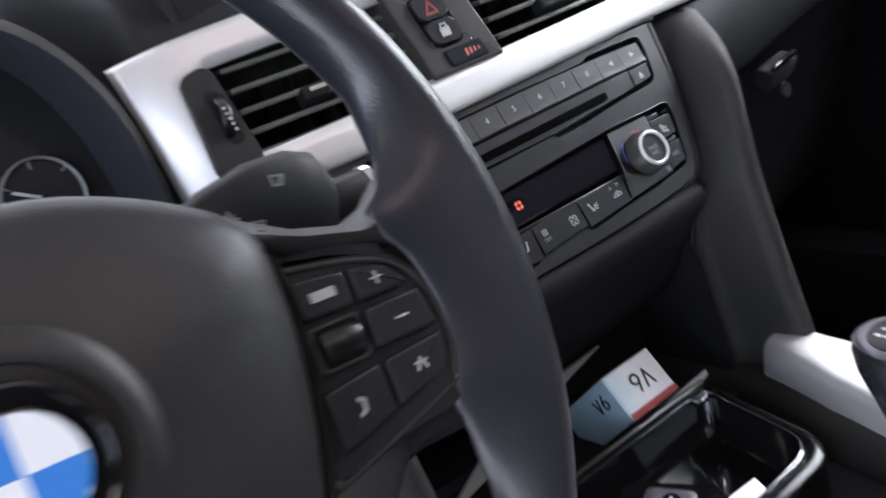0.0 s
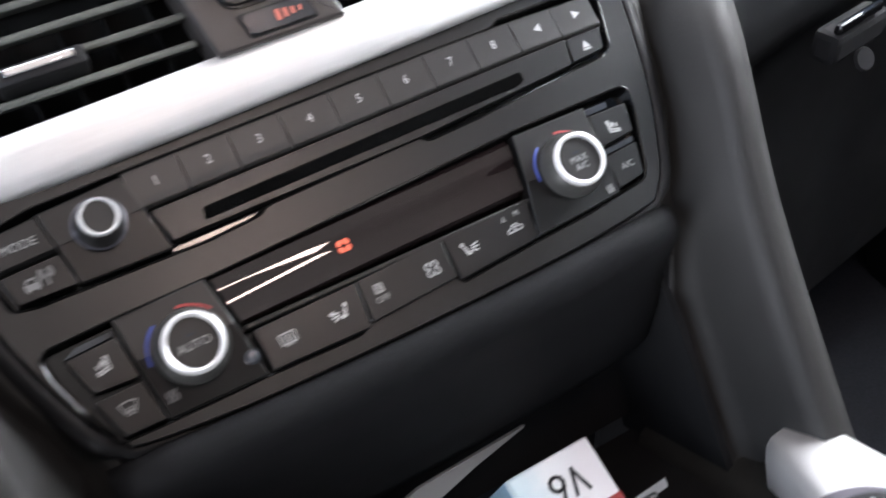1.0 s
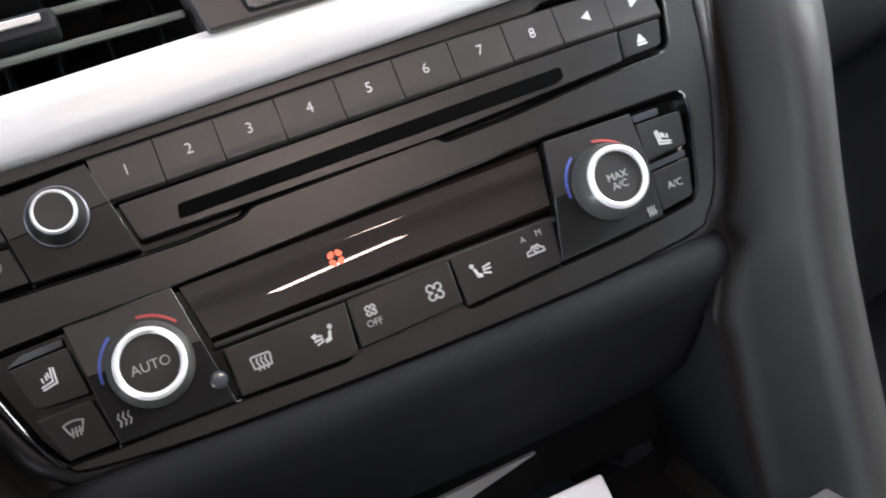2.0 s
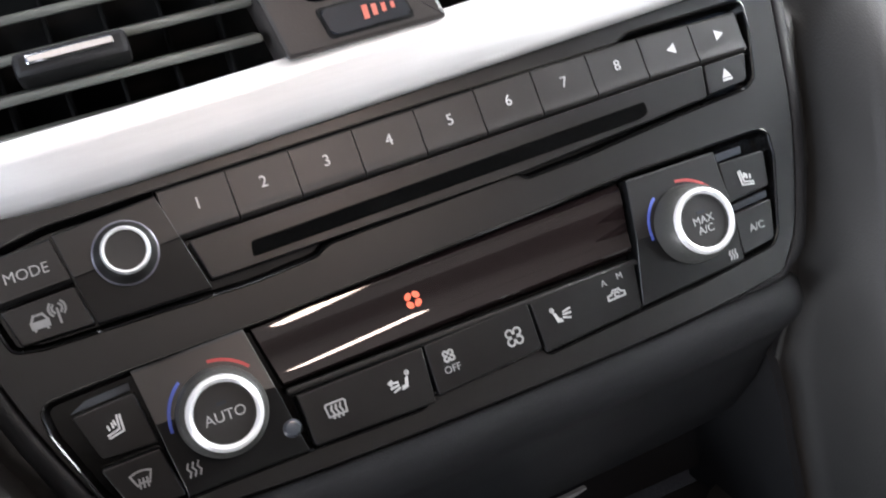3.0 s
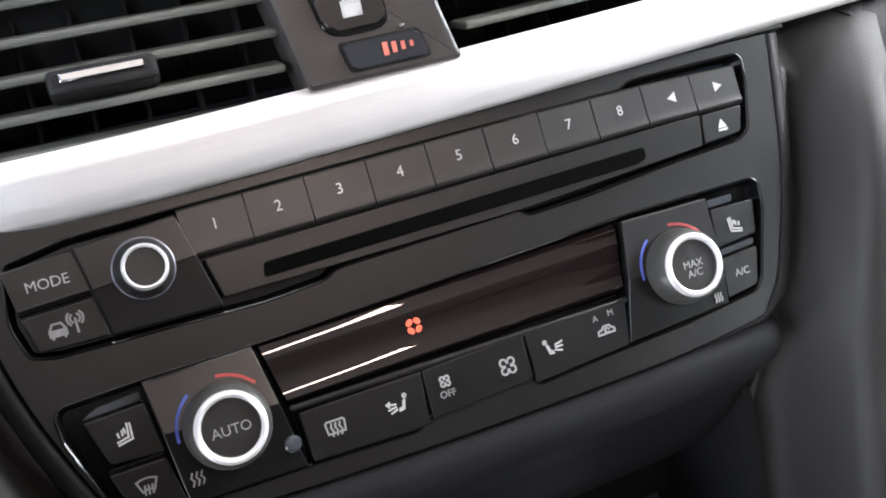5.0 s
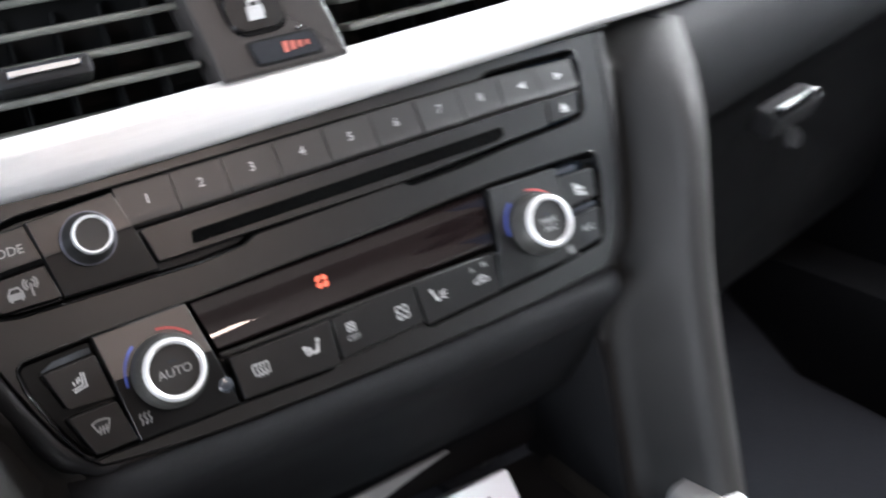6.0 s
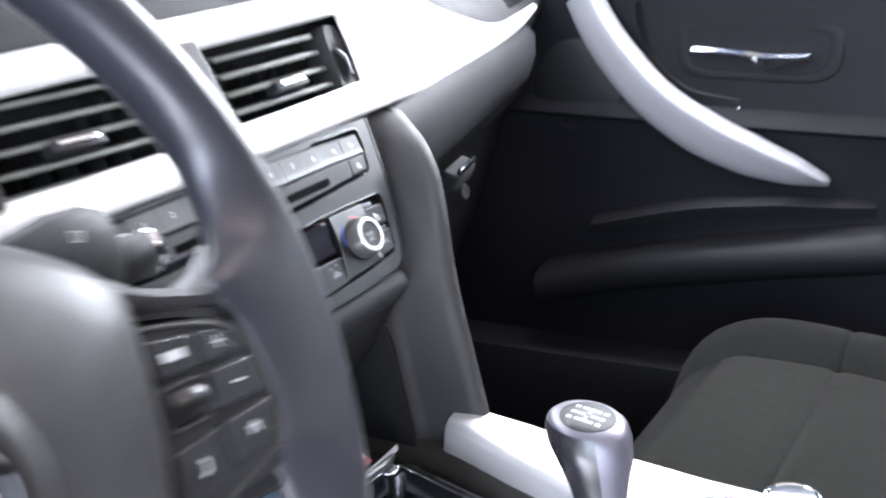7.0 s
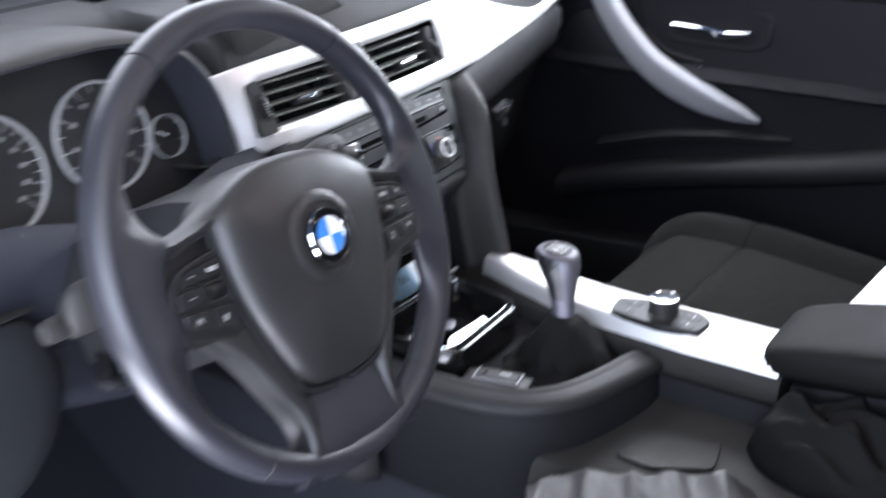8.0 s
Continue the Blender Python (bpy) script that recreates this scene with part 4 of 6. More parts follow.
SYM = {
    "rear": [[(-3.2, -2.2), (3.2, -2.2), (3.6, 1.6), (3.0, 2.2), (-3.0, 2.2), (-3.6, 1.6), (-3.2, -2.2)], [(-1.6, -3.0), (-1.2, -1.4), (-1.8, 0), (-1.4, 1.2)], [(0, -3.0), (0.4, -1.4), (-0.2, 0), (0.2, 1.2)], [(1.6, -3.0), (2.0, -1.4), (1.4, 0), (1.8, 1.2)]],
    "airl": [[(-3.8, 1.0), (-0.6, 0.4)], [(-2.6, 1.6), (-3.8, 1.0), (-3.0, 0.0)], [(-3.4, -1.0), (-0.6, -0.6)], [(-2.6, -2.4), (-0.4, -1.6)], [(0.6, -2.4), (2.4, -2.0), (3.2, 1.2)], [(0.8, -1.6), (2.0, -1.4), (2.6, 0.8)], arc(3.5, 2.6, 0.6, 0, 360, 6)],
    "fanoff": [[(x * 0.62, y * 0.62 + 2.0) for x, y in l] for l in LOBES],
    "fan": LOBES,
    "airr": [[(3.6, 1.2), (0.8, 0.6)], [(3.4, -0.4), (0.6, -0.4)], [(2.8, -2.2), (0.4, -1.4)], [(-0.6, -2.4), (-2.2, -2.2), (-3.0, 1.0)], [(-0.8, -1.6), (-1.8, -1.4), (-2.4, 0.8)], arc(-3.4, 2.4, 0.6, 0, 360, 6)],
    "recirc": [[(-3.6, -2.2), (-3.4, -0.8), (-1.8, -0.4), (-0.8, 0.8), (1.6, 0.9), (2.4, -0.2), (3.6, -0.6), (3.6, -2.0), (-3.6, -2.2)], arc(0.4, -0.9, 0.9, 20, 300, 7)],
}
SPOT = {"rear": (-52.2, -36.1), "airl": (-30.4, -35.9), "fanoff": (-12.1, -35.2), "fan": (11.3, -35.3), "airr": (29.9, -33.9), "recirc": (51.0, -32.0)}
for pts, syms in (([(-62.0, -45.0), (-21.0, -46.0), (-19.4, -27.6), (-62.6, -28.2)], ("rear", "airl")),
                  ([(-19.4, -44.6), (19.4, -42.4), (19.6, -26.2), (-18.9, -27.5)], ("fanoff", "fan")),
                  ([(20.6, -44.2), (58.8, -41.8), (61.6, -25.0), (20.4, -25.9)], ("airr", "recirc"))):
    k = key("climate_rocker", pts, 0.0014, 0.0008, parent=clim, label="dark satin double button with pale symbols")
    for sym in syms:
        cx, cy = SPOT[sym][0] / 1000, SPOT[sym][1] / 1000
        part("symbol", strokes(SYM[sym], 0.00062, (cx, cy - (0.0015 if sym == "recirc" else 0), 0.00145), 0.00092), DIMPRINT if sym in ("rear",) else PRINT, k)
        if sym == "fanoff":
            lettered("OFF", 0.0034, (cx, cy - 0.0026, 0.0015), DIMPRINT, k)
        if sym == "recirc":
            part("word", letters("A", 0.0032, (cx - 0.0030, cy + 0.0026, 0.0015)), DIMPRINT, k)
            part("word", letters("M", 0.0032, (cx + 0.0034, cy + 0.0032, 0.0015)), DIMPRINT, k)
SEATSYM = [[(1.6, 3.4), (1.2, -1.2), (-2.8, -2.2)], [(2.6, 3.2), (2.4, -2.2), (-2.6, -3.2)], [(-2, -0.4), (-2.2, 0.8)], [(-0.6, 0), (-0.6, 1.4)], [(0.4, 0.6), (0.2, 2)]]
SCREENSYM = [arc(0, -6, 8.2, 64, 116, 6), arc(0, -6, 4.2, 60, 120, 5), [(-3.6, 1.4), (-2.1, -2.4)], [(3.6, 1.4), (2.1, -2.4)], [(-1.4, -3.4), (-1, -0.6)], [(0, -3.4), (0.3, -0.6)], [(1.4, -3.4), (1.6, -0.6)]]
k = key("seat_heat_button", [(-122.5, -25.4), (-105.8, -26.6), (-108.0, -9.9), (-127.0, -10.9)], 0.0010, 0.0010, parent=clim)
part("symbol", strokes(SEATSYM, 0.0006, (-0.1162, -0.0176, 0.00105), 0.00088), PRINT, k)
k = key("defrost_button", [(-118.5, -44.2), (-103.2, -44.2), (-106.2, -28.3), (-124.0, -28.6)], 0.0010, 0.0010, parent=clim)
part("symbol", strokes(SCREENSYM, 0.0006, (-0.1138, -0.0345, 0.00105), 0.00088), DIMPRINT, k)
k = key("seat_heat_button", [(104.4, -18.6), (122.2, -17.0), (124.6, -4.6), (105.6, -4.0)], 0.0012, 0.0010, parent=clim)
part("symbol", strokes([[(-x, y) for x, y in l] for l in SEATSYM], 0.0006, (0.1140, -0.0120, 0.00125), 0.00088), PRINT, k)
k = key("cooling_button", [(103.2, -37.6), (117.0, -35.6), (121.0, -22.0), (104.6, -22.8)], 0.0012, 0.0010, parent=clim)
lettered("A/C", 0.0039, (0.1118, -0.0296, 0.00135), DIMPRINT, k)
key("lamp_strip", [(-127.4, -10.0), (-108.6, -9.2), (-108.4, -6.4), (-122, -7.4)], -0.0016, 0.0006, parent=clim, mat=GREYLENS)
key("lamp_strip", [(104.8, -22.2), (121.2, -21.2), (121.8, -18.6), (104.6, -19.6)], -0.0008, 0.0006, parent=clim, mat=GREYLENS)
key("lamp_strip", [(106.0, -3.4), (117, -3.2), (117.6, -0.4), (106.2, -0.4)], -0.0006, 0.0006, parent=clim, mat=GREYLENS)


# ---------------------------------------------------------------- screen on the dash top
scr = thing("dash_screen", "dark screen housing standing on the dash top", "screen", pose(0.0, 0.050, 0.650, 90 - 6))
SO = round_poly(P([(-149, -14), (33, -14), (26, 16), (-6, 58), (-30, 78), (-166, 78), (-163, 58)]), 0.008, 5)
part("housing", plate(SO, -0.050, 0.0, 0.004, 3), GREYTRIM, scr, "dark plastic screen housing")
part("glass", plate([(-0.068 + (x + 0.068) * 0.93, 0.034 + (y - 0.034) * 0.86) for x, y in SO], -0.002, 0.0010, 0.0004), SATIN, scr, "dark satin screen face")
part("edge_strip", tube([(x, y, -0.004) for x, y in SO if x > -0.02 and y > 0], 0.0014, 8), SILVER, scr, "thin bright edge strip")

# side demister at the far end of the dash top
dem = thing("side_demister", "small dark demister grille at the dash end", "air vent", pose(0.640, 0.150, 0.596, 62, 0, 14))
part("frame", rbox(0.086, 0.030, 0.012, 0.004), PLASTIC, dem)
for i in range(8):
    part("slat", rbox(0.0040, 0.023, 0.004, 0.001), DEEP, dem, m=pose(-0.032 + 0.0092 * i, 0, 0.0055, 0, 0, 20))


# ---------------------------------------------------------------- instruments
clu = thing("instrument_cluster", "dark instrument cluster with ringed round dials", "instrument cluster", pose(-0.372, 0.080, 0.600, 90 - 14))
part("face", plate(round_poly(P([(-175, -70), (175, -70), (178, 60), (120, 100), (-120, 100), (-178, 60)]), 0.03, 5), -0.004, 0.0), DIAL, clu)


def dial(x, y, r, ticks, a0, a1, hand, bars):
    d = part("dial", lathe([(0, 0.0008), (r, 0.0008), (r, 0.0)], 48), DIAL, clu, "round black dial with a matt chrome ring", pose(x, y, 0.001))
    part("ring", lathe([(r * 0.97, 0.001), (r * 0.975, 0.003), (r * 1.01, 0.004), (r * 1.04, 0.003), (r * 1.045, 0.0)], 48), COVERGREY, d)
    part("ticks", strokes([[(1000 * r * f * math.cos(a), 1000 * r * f * math.sin(a)) for f in ((0.84 if i % 2 else 0.78), 0.94)] for i in range(ticks) for a in [radians(a0 + (a1 - a0) * i / (ticks - 1))]], 0.0009, (0, 0, 0.001)), DIMPRINT, d)
    if bars:
        part("figures", merge(*[rbox(0.0010, 0.0044, 0.0003, 0, (r * 0.66 * math.cos(a) + dx, r * 0.66 * math.sin(a), 0.0011), m=pose(0, 0, 0, 0, 0, -10)) for dx in (-0.0022, 0, 0.0022) for i in range(0, ticks, 2) for a in [radians(a0 + (a1 - a0) * i / (ticks - 1))]]), DIMPRINT, d, "pale dial figures")
    part("needle", moved(rbox(0.0018, r * 0.8, 0.0012, 0.0004, (0, r * 0.36, 0.0035)), pose(0, 0, 0, 0, 0, hand)), REDPRINT if bars else PRINT, d, "thin pointer")
    part("hub", lathe([(0.0, 0.006), (r * 0.10, 0.0055), (r * 0.12, 0.001)], 24), PLASTIC, d)


dial(-0.062, 0.006, 0.054, 23, 225, -45, 132, True)
dial(0.062, 0.010, 0.051, 15, 225, -45, 135, True)
dial(0.134, -0.009, 0.021, 5, 200, -20, 60, False)
dial(-0.140, -0.009, 0.021, 5, 200, -20, 60, False)

# ---------------------------------------------------------------- steering column, stalks, start button
col = thing("steering_column", "dark plastic steering column cowl", "steering column", pose(-0.3537, -0.1927, 0.5866, 68.74, 0, 2))
part("cowl", loft([[(sx * w, h * sy + dy, z) for sx, sy in ((-1, -0.6), (-0.7, -1), (0.7, -1), (1, -0.6), (1, 0.5), (0.75, 1), (-0.75, 1), (-1, 0.5))] for z, w, h, dy in ((-0.035, 0.062, 0.055, -0.005), (-0.06, 0.072, 0.065, -0.008), (-0.12, 0.075, 0.070, -0.012), (-0.22, 0.070, 0.06, -0.02))]), PLASTIC, col, "dark cowl", sharp=35)


def stalk(name, label, side, up, reach, marks, mat):
    """A fat control stalk that reaches out sideways from the column."""
    s = thing(name, label, "stalk", pose(-0.357, -0.100, 0.574, 0, 0, 0))
    secs = []
    for x, h, d, z, y in ((0.055, 0.009, 0.008, -0.002, 0.0), (0.085, 0.011, 0.009, 0.002, -0.001), (0.105, 0.015, 0.010, 0.006, -0.002), (0.130, 0.0185, 0.011, 0.010, -0.002), (0.155, 0.0195, 0.011, 0.012, 0.0), (0.176, 0.0190, 0.011, 0.011, 0.002), (0.188, 0.0165, 0.009, 0.009, 0.003), (0.194, 0.010, 0.006, 0.007, 0.004)):
        secs.append([(side * x * reach, y + d * math.cos(a), z + up + 1.14 * h * math.sin(a)) for a in [2 * math.pi * i / 22 for i in range(22)]])
    part("arm", loft(secs), mat, s, "dark paddle-shaped stalk", sharp=50)
    part("end_cap", loft([[(side * x * reach, 0.006 + k * 0.009 * math.cos(a), 0.002 + up + k * 0.010 * math.sin(a)) for a in [2 * math.pi * i / 18 for i in range(18)]] for x, k in ((0.186, 0.85), (0.192, 1.0), (0.212, 0.98), (0.216, 0.8))]), mat, s)
    if marks:
        part("end_ring", loft([[(side * x * reach, 0.006 + k * 0.009 * math.cos(a), 0.002 + up + k * 0.010 * math.sin(a)) for a in [2 * math.pi * i / 18 for i in range(18)]] for x, k in ((0.2125, 1.0), (0.2140, 1.05), (0.2165, 1.03), (0.2180, 0.85))]), CHROME, s, "bright end ring")
    if marks:
        for x, z, tilt, turn, lines in (
                (0.150, 0.026, 18, -14, [[(-3.6, 2.4), (3.6, 2.4), (2.4, -2.4), (-2.4, -2.4), (-3.6, 2.4)], [(0, -2.4), (2, 1.6)]]),
                (0.136, 0.012, 4, -14, [[(-3.4, 3), (3.4, 3), (2.2, -2), (-2.2, -2), (-3.4, 3)], [(0, -2), (1.6, 1.6)], [(3, -2.6), (3, -4)], [(4.6, -2), (4.6, -3.6)]]),
                (0.126, 0.020, 10, -50, [[(-2, 2), (0, 0), (-2, -2), (-2, 2)], [(1, 2), (1, -2)], [(1, 0), (4, 2), (4, -2), (1, 0)]])):
            part("symbol", strokes(lines, 0.0007, scale=0.0008, turn=turn), DIMPRINT, s, m=pose(x, -0.0134 + 0.0001 * tilt, z + up, 90 - tilt))
    part("rocker", rbox(0.014, 0.004, 0.010, 0.0015, (side * 0.128 * reach, -0.0115, up + 0.006)), GLOSS, s)
    return s


stalk("wiper_stalk", "dark wiper stalk with pale symbols beside the wheel", 1, 0.004, 0.93, True, PLASTIC)
# paler plastic than the wiper stalk's, painted for the light it reflects
stalk("indicator_stalk", "indicator stalk beside the wheel, lightened for light reflected off it", -1, -0.030, 0.76, False, GREYTRIM)
lights = thing("light_switch", "round silver light switch on the lower dash", "switch", pose(-0.545, 0.03, 0.56, 78))
part("plate", plate(round_poly(P([(-38, -30), (36, -34), (40, 26), (-36, 30)]), 0.01, 4), -0.01, 0.002, 0.001), SATIN, lights)
part("dial", lathe([(0.019, 0.002), (0.018, 0.012), (0.0165, 0.0135), (0, 0.013)], 32), SILVER, lights, "silver rotary dial")
part("grip", rbox(0.032, 0.006, 0.006, 0.0015, (0, 0, 0.016), m=pose(0, 0, 0, 0, 0, 35)), BUTTON, lights)

side = thing("dash_side_panel", "smooth blue-grey lower dash panel by the driver's door", "dash panel")
rings = []
for dy, k in ((0.06, 1.0), (0.012, 1.0), (0.003, 0.985), (0.0, 0.95), (-0.003, 0.80), (-0.004, 0.5)):
    rings.append([(-0.60 + x * k, -0.012 + dy + 0.10 * (z < 0 and z * z * 8), 0.455 + z * k) for x, z in round_poly([(-0.15, -0.11), (0.095, -0.10), (0.135, -0.055), (0.146, 0.0), (0.130, 0.060), (0.07, 0.078), (-0.15, 0.092)], 0.02, 4)])
part("panel", loft(rings), SIDEDASH, side, sharp=60)
part("seam", tube(smooth_path([(-0.75, -0.022, 0.542), (-0.60, -0.020, 0.536), (-0.52, -0.016, 0.530), (-0.47, -0.004, 0.522)], 5), 0.003, 8), HOLE, side, "dark seam above the panel")
lever = thing("column_lever", "dark steering column adjusting lever", "lever", pose(-0.425, -0.03, 0.462))
part("arm", tube(smooth_path([(0.04, 0.06, 0.02), (0.0, 0.0, 0.004), (-0.02, -0.030, -0.006), (0.03, -0.035, -0.010)], 5), 0.010, 12, flat=0.6), PLASTIC, lever)

# ---------------------------------------------------------------- steering wheel: local x right, y up in the wheel's plane, z to the driver
wheel = thing("steering_wheel", "black leather three-spoke steering wheel with a round badge", "steering wheel", pose(-0.3537, -0.1927, 0.5866, 68.74, 0, 2.96) @ pose(0, 0, 0, 0, 0, -6))
RW = 0.1775
path = [(RW * math.cos(2 * math.pi * i / 120), RW * math.sin(2 * math.pi * i / 120), 0) for i in range(120)]
part("rim", tube(path, 0.0126, 24, closed=True, flat=1.2), LEATHER, wheel, "smooth worn black leather rim", sharp=80)
for a in (56, 124, 236, 304):
    c = Vector((RW * math.cos(radians(a)), RW * math.sin(radians(a)), 0))
    r, t = c.normalized(), Vector((0, 0, 1))
    loop = [c + 0.0125 * (math.cos(2 * math.pi * k / 24) * r + 1.2 * math.sin(2 * math.pi * k / 24) * t) for k in range(24)]
    # lower seams take a paler colour as a painted highlight
    part("seam", tube(loop, 0.0007, 6, closed=True), HOLE if a < 180 else GREYTRIM, wheel, "fine stitched seam in the leather")
# padded centre: a shield with a bulging face
SH = [(0, 65), (35, 63), (62, 54), (82, 43), (91, 32), (91, 10), (88, -12), (82, -36), (70, -66), (54, -98), (38, -112), (0, -117)]
SH = SH + [(-x, y) for x, y in SH[-2:0:-1]]
shp = round_poly(P(SH), 0.02, 3)
rings = []
cy = -0.012
for k, z in ((1.0, -0.020), (1.0, 0.008), (0.988, 0.0145), (0.96, 0.0190), (0.89, 0.0232), (0.76, 0.0272), (0.55, 0.0307), (0.3, 0.0330), (0.12, 0.0338)):
    rings.append([(x * k, cy + (y - cy) * k, z) for x, y in shp])
part("airbag_cover", loft(rings), AIRBAG, wheel, "dark grained airbag cover", sharp=60)
part("badge_dish", lathe([(0.037, 0.0315), (0.033, 0.0340), (0.0295, 0.0347), (0.0272, 0.0345), (0.0268, 0.0332), (0, 0.0332)], 48), AIRBAG, wheel, m=pose(-0.0015, -0.005, 0.0008))
badge = part("badge", lathe([(0.0245, 0.0264), (0.0245, 0.0290), (0.0235, 0.0300), (0.0222, 0.0300), (0.0218, 0.0292), (0, 0.0292)], 48), GLOSS, wheel, "round badge with blue and white quarters", pose(-0.0015, -0.005, 0.0088) @ Matrix.Diagonal((0.92, 0.92, 1, 1)))
part("badge_rim", lathe([(0.0225, 0.0296), (0.0228, 0.0306), (0.0240, 0.0306), (0.0247, 0.0292)], 48), CHROME, badge)
part("inner_ring", lathe([(0.0162, 0.0293), (0.0165, 0.0302), (0.0171, 0.0302), (0.0174, 0.0293)], 48), CHROME, badge)
for q in range(4):
    fan = bmesh.new()
    pts = [(0, 0)] + arc(0, 0, 0.0162, 90 * q, 90 * q + 90, 10)
    fan.faces.new([fan.verts.new((x, y, 0.0296)) for x, y in pts])
    part("quarter", fan, WHITEENAMEL if q in (0, 2) else BLUEENAMEL, badge)
# side spokes
for s in (1, -1):
    body = []
    for x, yt, yb, z0, z1 in ((0.075, 0.038, -0.066, -0.018, 0.003), (0.100, 0.030, -0.056, -0.016, 0.004), (0.125, 0.024, -0.050, -0.014, 0.006), (0.142, 0.022, -0.050, -0.013, 0.008), (0.152, 0.024, -0.052, -0.012, 0.006)):
        ym = (yt + yb) / 2
        body.append([(s * x, y, z) for y, z in ((yt, (z0 + z1) / 2), (yt - 0.004, z1 - 0.001), (yt - 0.012, z1), (ym, z1 + 0.001), (yb + 0.012, z1), (yb + 0.004, z1 - 0.001), (yb, (z0 + z1) / 2), (yb + 0.006, z0), (ym, z0 - 0.002), (yt - 0.006, z0))])
    part("spoke", loft(body), SWITCHES, wheel, "dark side spoke with switches", sharp=50)
    bar = []
    for x, y0, y1, zt in ((0.060, 0.034, 0.054, 0.0150), (0.080, 0.0275, 0.0445, 0.0155), (0.105, 0.0225, 0.033, 0.0130), (0.126, 0.0185, 0.0282, 0.0118), (0.138, 0.0150, 0.0320, 0.0112), (0.148, 0.0120, 0.0400, 0.0095)):
        bar.append([(s * x, y, z) for y, z in ((y0, -0.006), (y0, zt - 0.004), (y0 + 0.003, zt - 0.0005), ((y0 + y1) / 2, zt), (y1 - 0.006, zt - 0.002), (y1 - 0.001, zt - 0.007), (y1, -0.006))])
    part("spoke_bar", loft(bar), AIRBAG, wheel, "smooth upper bar of the spoke", sharp=50)
    web_in = smooth_path([(s * x / 1000, y / 1000, z / 1000) for x, y, z in ((131.2, 100, 0), (140.0, 86.5, 0.6), (146.6, 72, 2.5), (147.6, 59, 5), (145, 46, 7.8), (139, 36, 10), (131, 28.5, 11.4), (133.5, 19, 11.4), (138.8, 11, 11.2), (142.4, -3, 11), (142.6, -16, 10.8), (139.6, -28, 10.6), (135.0, -37, 10), (138, -47, 8.5), (139.5, -60, 6), (140.5, -76, 3.5), (135.5, -92, 0.8), (126.5, -105.5, 0))], 4)
    rows = []
    for t in (-0.5, 0.0, 0.1, 0.2, 0.32, 0.45, 0.58, 0.7, 0.81, 0.91, 1.0):
        row = []
        for i, p in enumerate(web_in):
            a, r0 = math.atan2(p.y, p.x), math.hypot(p.x, p.y)
            e = min(1.0, min(i, len(web_in) - 1 - i) / 16)
            e = e * e * (3 - 2 * e)
            mid = max(0.0, min(1.0, (0.042 - abs(p.y + 0.004)) / 0.014))
            low = (p.z - 0.003) * e * (1 - mid) + (p.z - 0.001) * mid
            th = t * math.pi / 2
            r = r0 + (RW - r0) * (1 - math.cos(th)) + (0.002 if t < 0 else 0)
            z = low + (0.0151 - low) * math.sin(th) if t >= 0 else low - 0.004 - 0.010 * e
            sink = 0.0008 * (1 - min(1.0, min(i, len(web_in) - 1 - i) / 7)) - 0.0003
            r += sink * math.cos(th)
            z -= sink * max(0.0, math.sin(th)) + 0.0022 * e * math.sin(math.pi * min(1.0, max(0.0, t))) ** 2 * (1 - mid)
            row.append((r * math.cos(a), r * math.sin(a), z))
        rows.append(row)
    part("spoke_web", sheet(rows), LEATHER, wheel, "leather flowing from the rim into the spoke", sharp=80)
    leg_in = smooth_path([(s * x / 1000, y / 1000, z / 1000) for x, y, z in ((90, -18, 4), (82, -50, 11), (71, -74, 12), (58, -99, 12.5), (48, -118, 12.5), (45, -138, 12.5), (46, -160, 12.5), (50, -172, 12))], 4)
    leg_out = smooth_path([(s * x / 1000, y / 1000, z / 1000) for x, y, z in ((140, -26, 0), (112, -52, 5.5), (91, -76, 6.5), (74, -104, 6.5), (60, -128, 7), (56, -146, 9), (60, -163, 11), (70, -172, 11))], 4)
    rows = [[p + Vector((-s * 0.004, 0.002, -0.012)) for p in leg_in]]
    for f, dz in ((0.0, -0.0015), (0.08, 0.0), (0.35, 0.0015), (0.65, 0.0018), (0.9, 0.0005), (1.0, -0.0025)):
        rows.append([a.lerp(b, f) + Vector((0, 0, dz)) for a, b in zip(leg_in, leg_out)])
    rows.append([p + Vector((0, 0, -0.022)) for p in leg_out])
    part("hub_frame", sheet(rows), AIRBAG, wheel, "smooth frame between side and lower spoke", sharp=70)
    padpts = [(88, 22), (114, 18.5), (133, 14), (144, 1), (147, -18), (144, -33), (135, -40), (112, -41), (85, -47), (86, -20)]
    if s < 0:
        padpts = [(-x, y) for x, y in padpts][::-1]
    pad = part("switch_panel", plate(round_poly(P(padpts), 0.007, 4), 0.004, 0.0105, 0.0012), SWITCHES, wheel, "dark satin switch panel", pose(0, -0.009 if s < 0 else 0, 0))
    edge_line = smooth_path([(s * a / 1000, b / 1000, 0.0104) for a, b in ((92, 20), (112, 17), (129, 12), (139.6, 1), (142.6, -18), (138.6, -31))], 5)
    part("panel_edge", tube(edge_line, 0.0011, 8), GREYTRIM, pad, "thin grey edge line")

    slot = [(86, 24.5), (112, 20), (131, 14), (131, 18), (112, 23.5), (87, 29)]
    # solid dark plate fills the gap; its shade is put into the colour
    part("slot", plate(round_poly(P([(s * x, y) for x, y in slot][::s]), 0.0015, 3), 0.003, 0.0098), HOLE, wheel, "dark plate standing in for the shaded gap under the spoke bar")

    def sw(name, pts, z=0.0138):
        if s < 0:
            pts = [(-x, y) for x, y in pts][::-1]
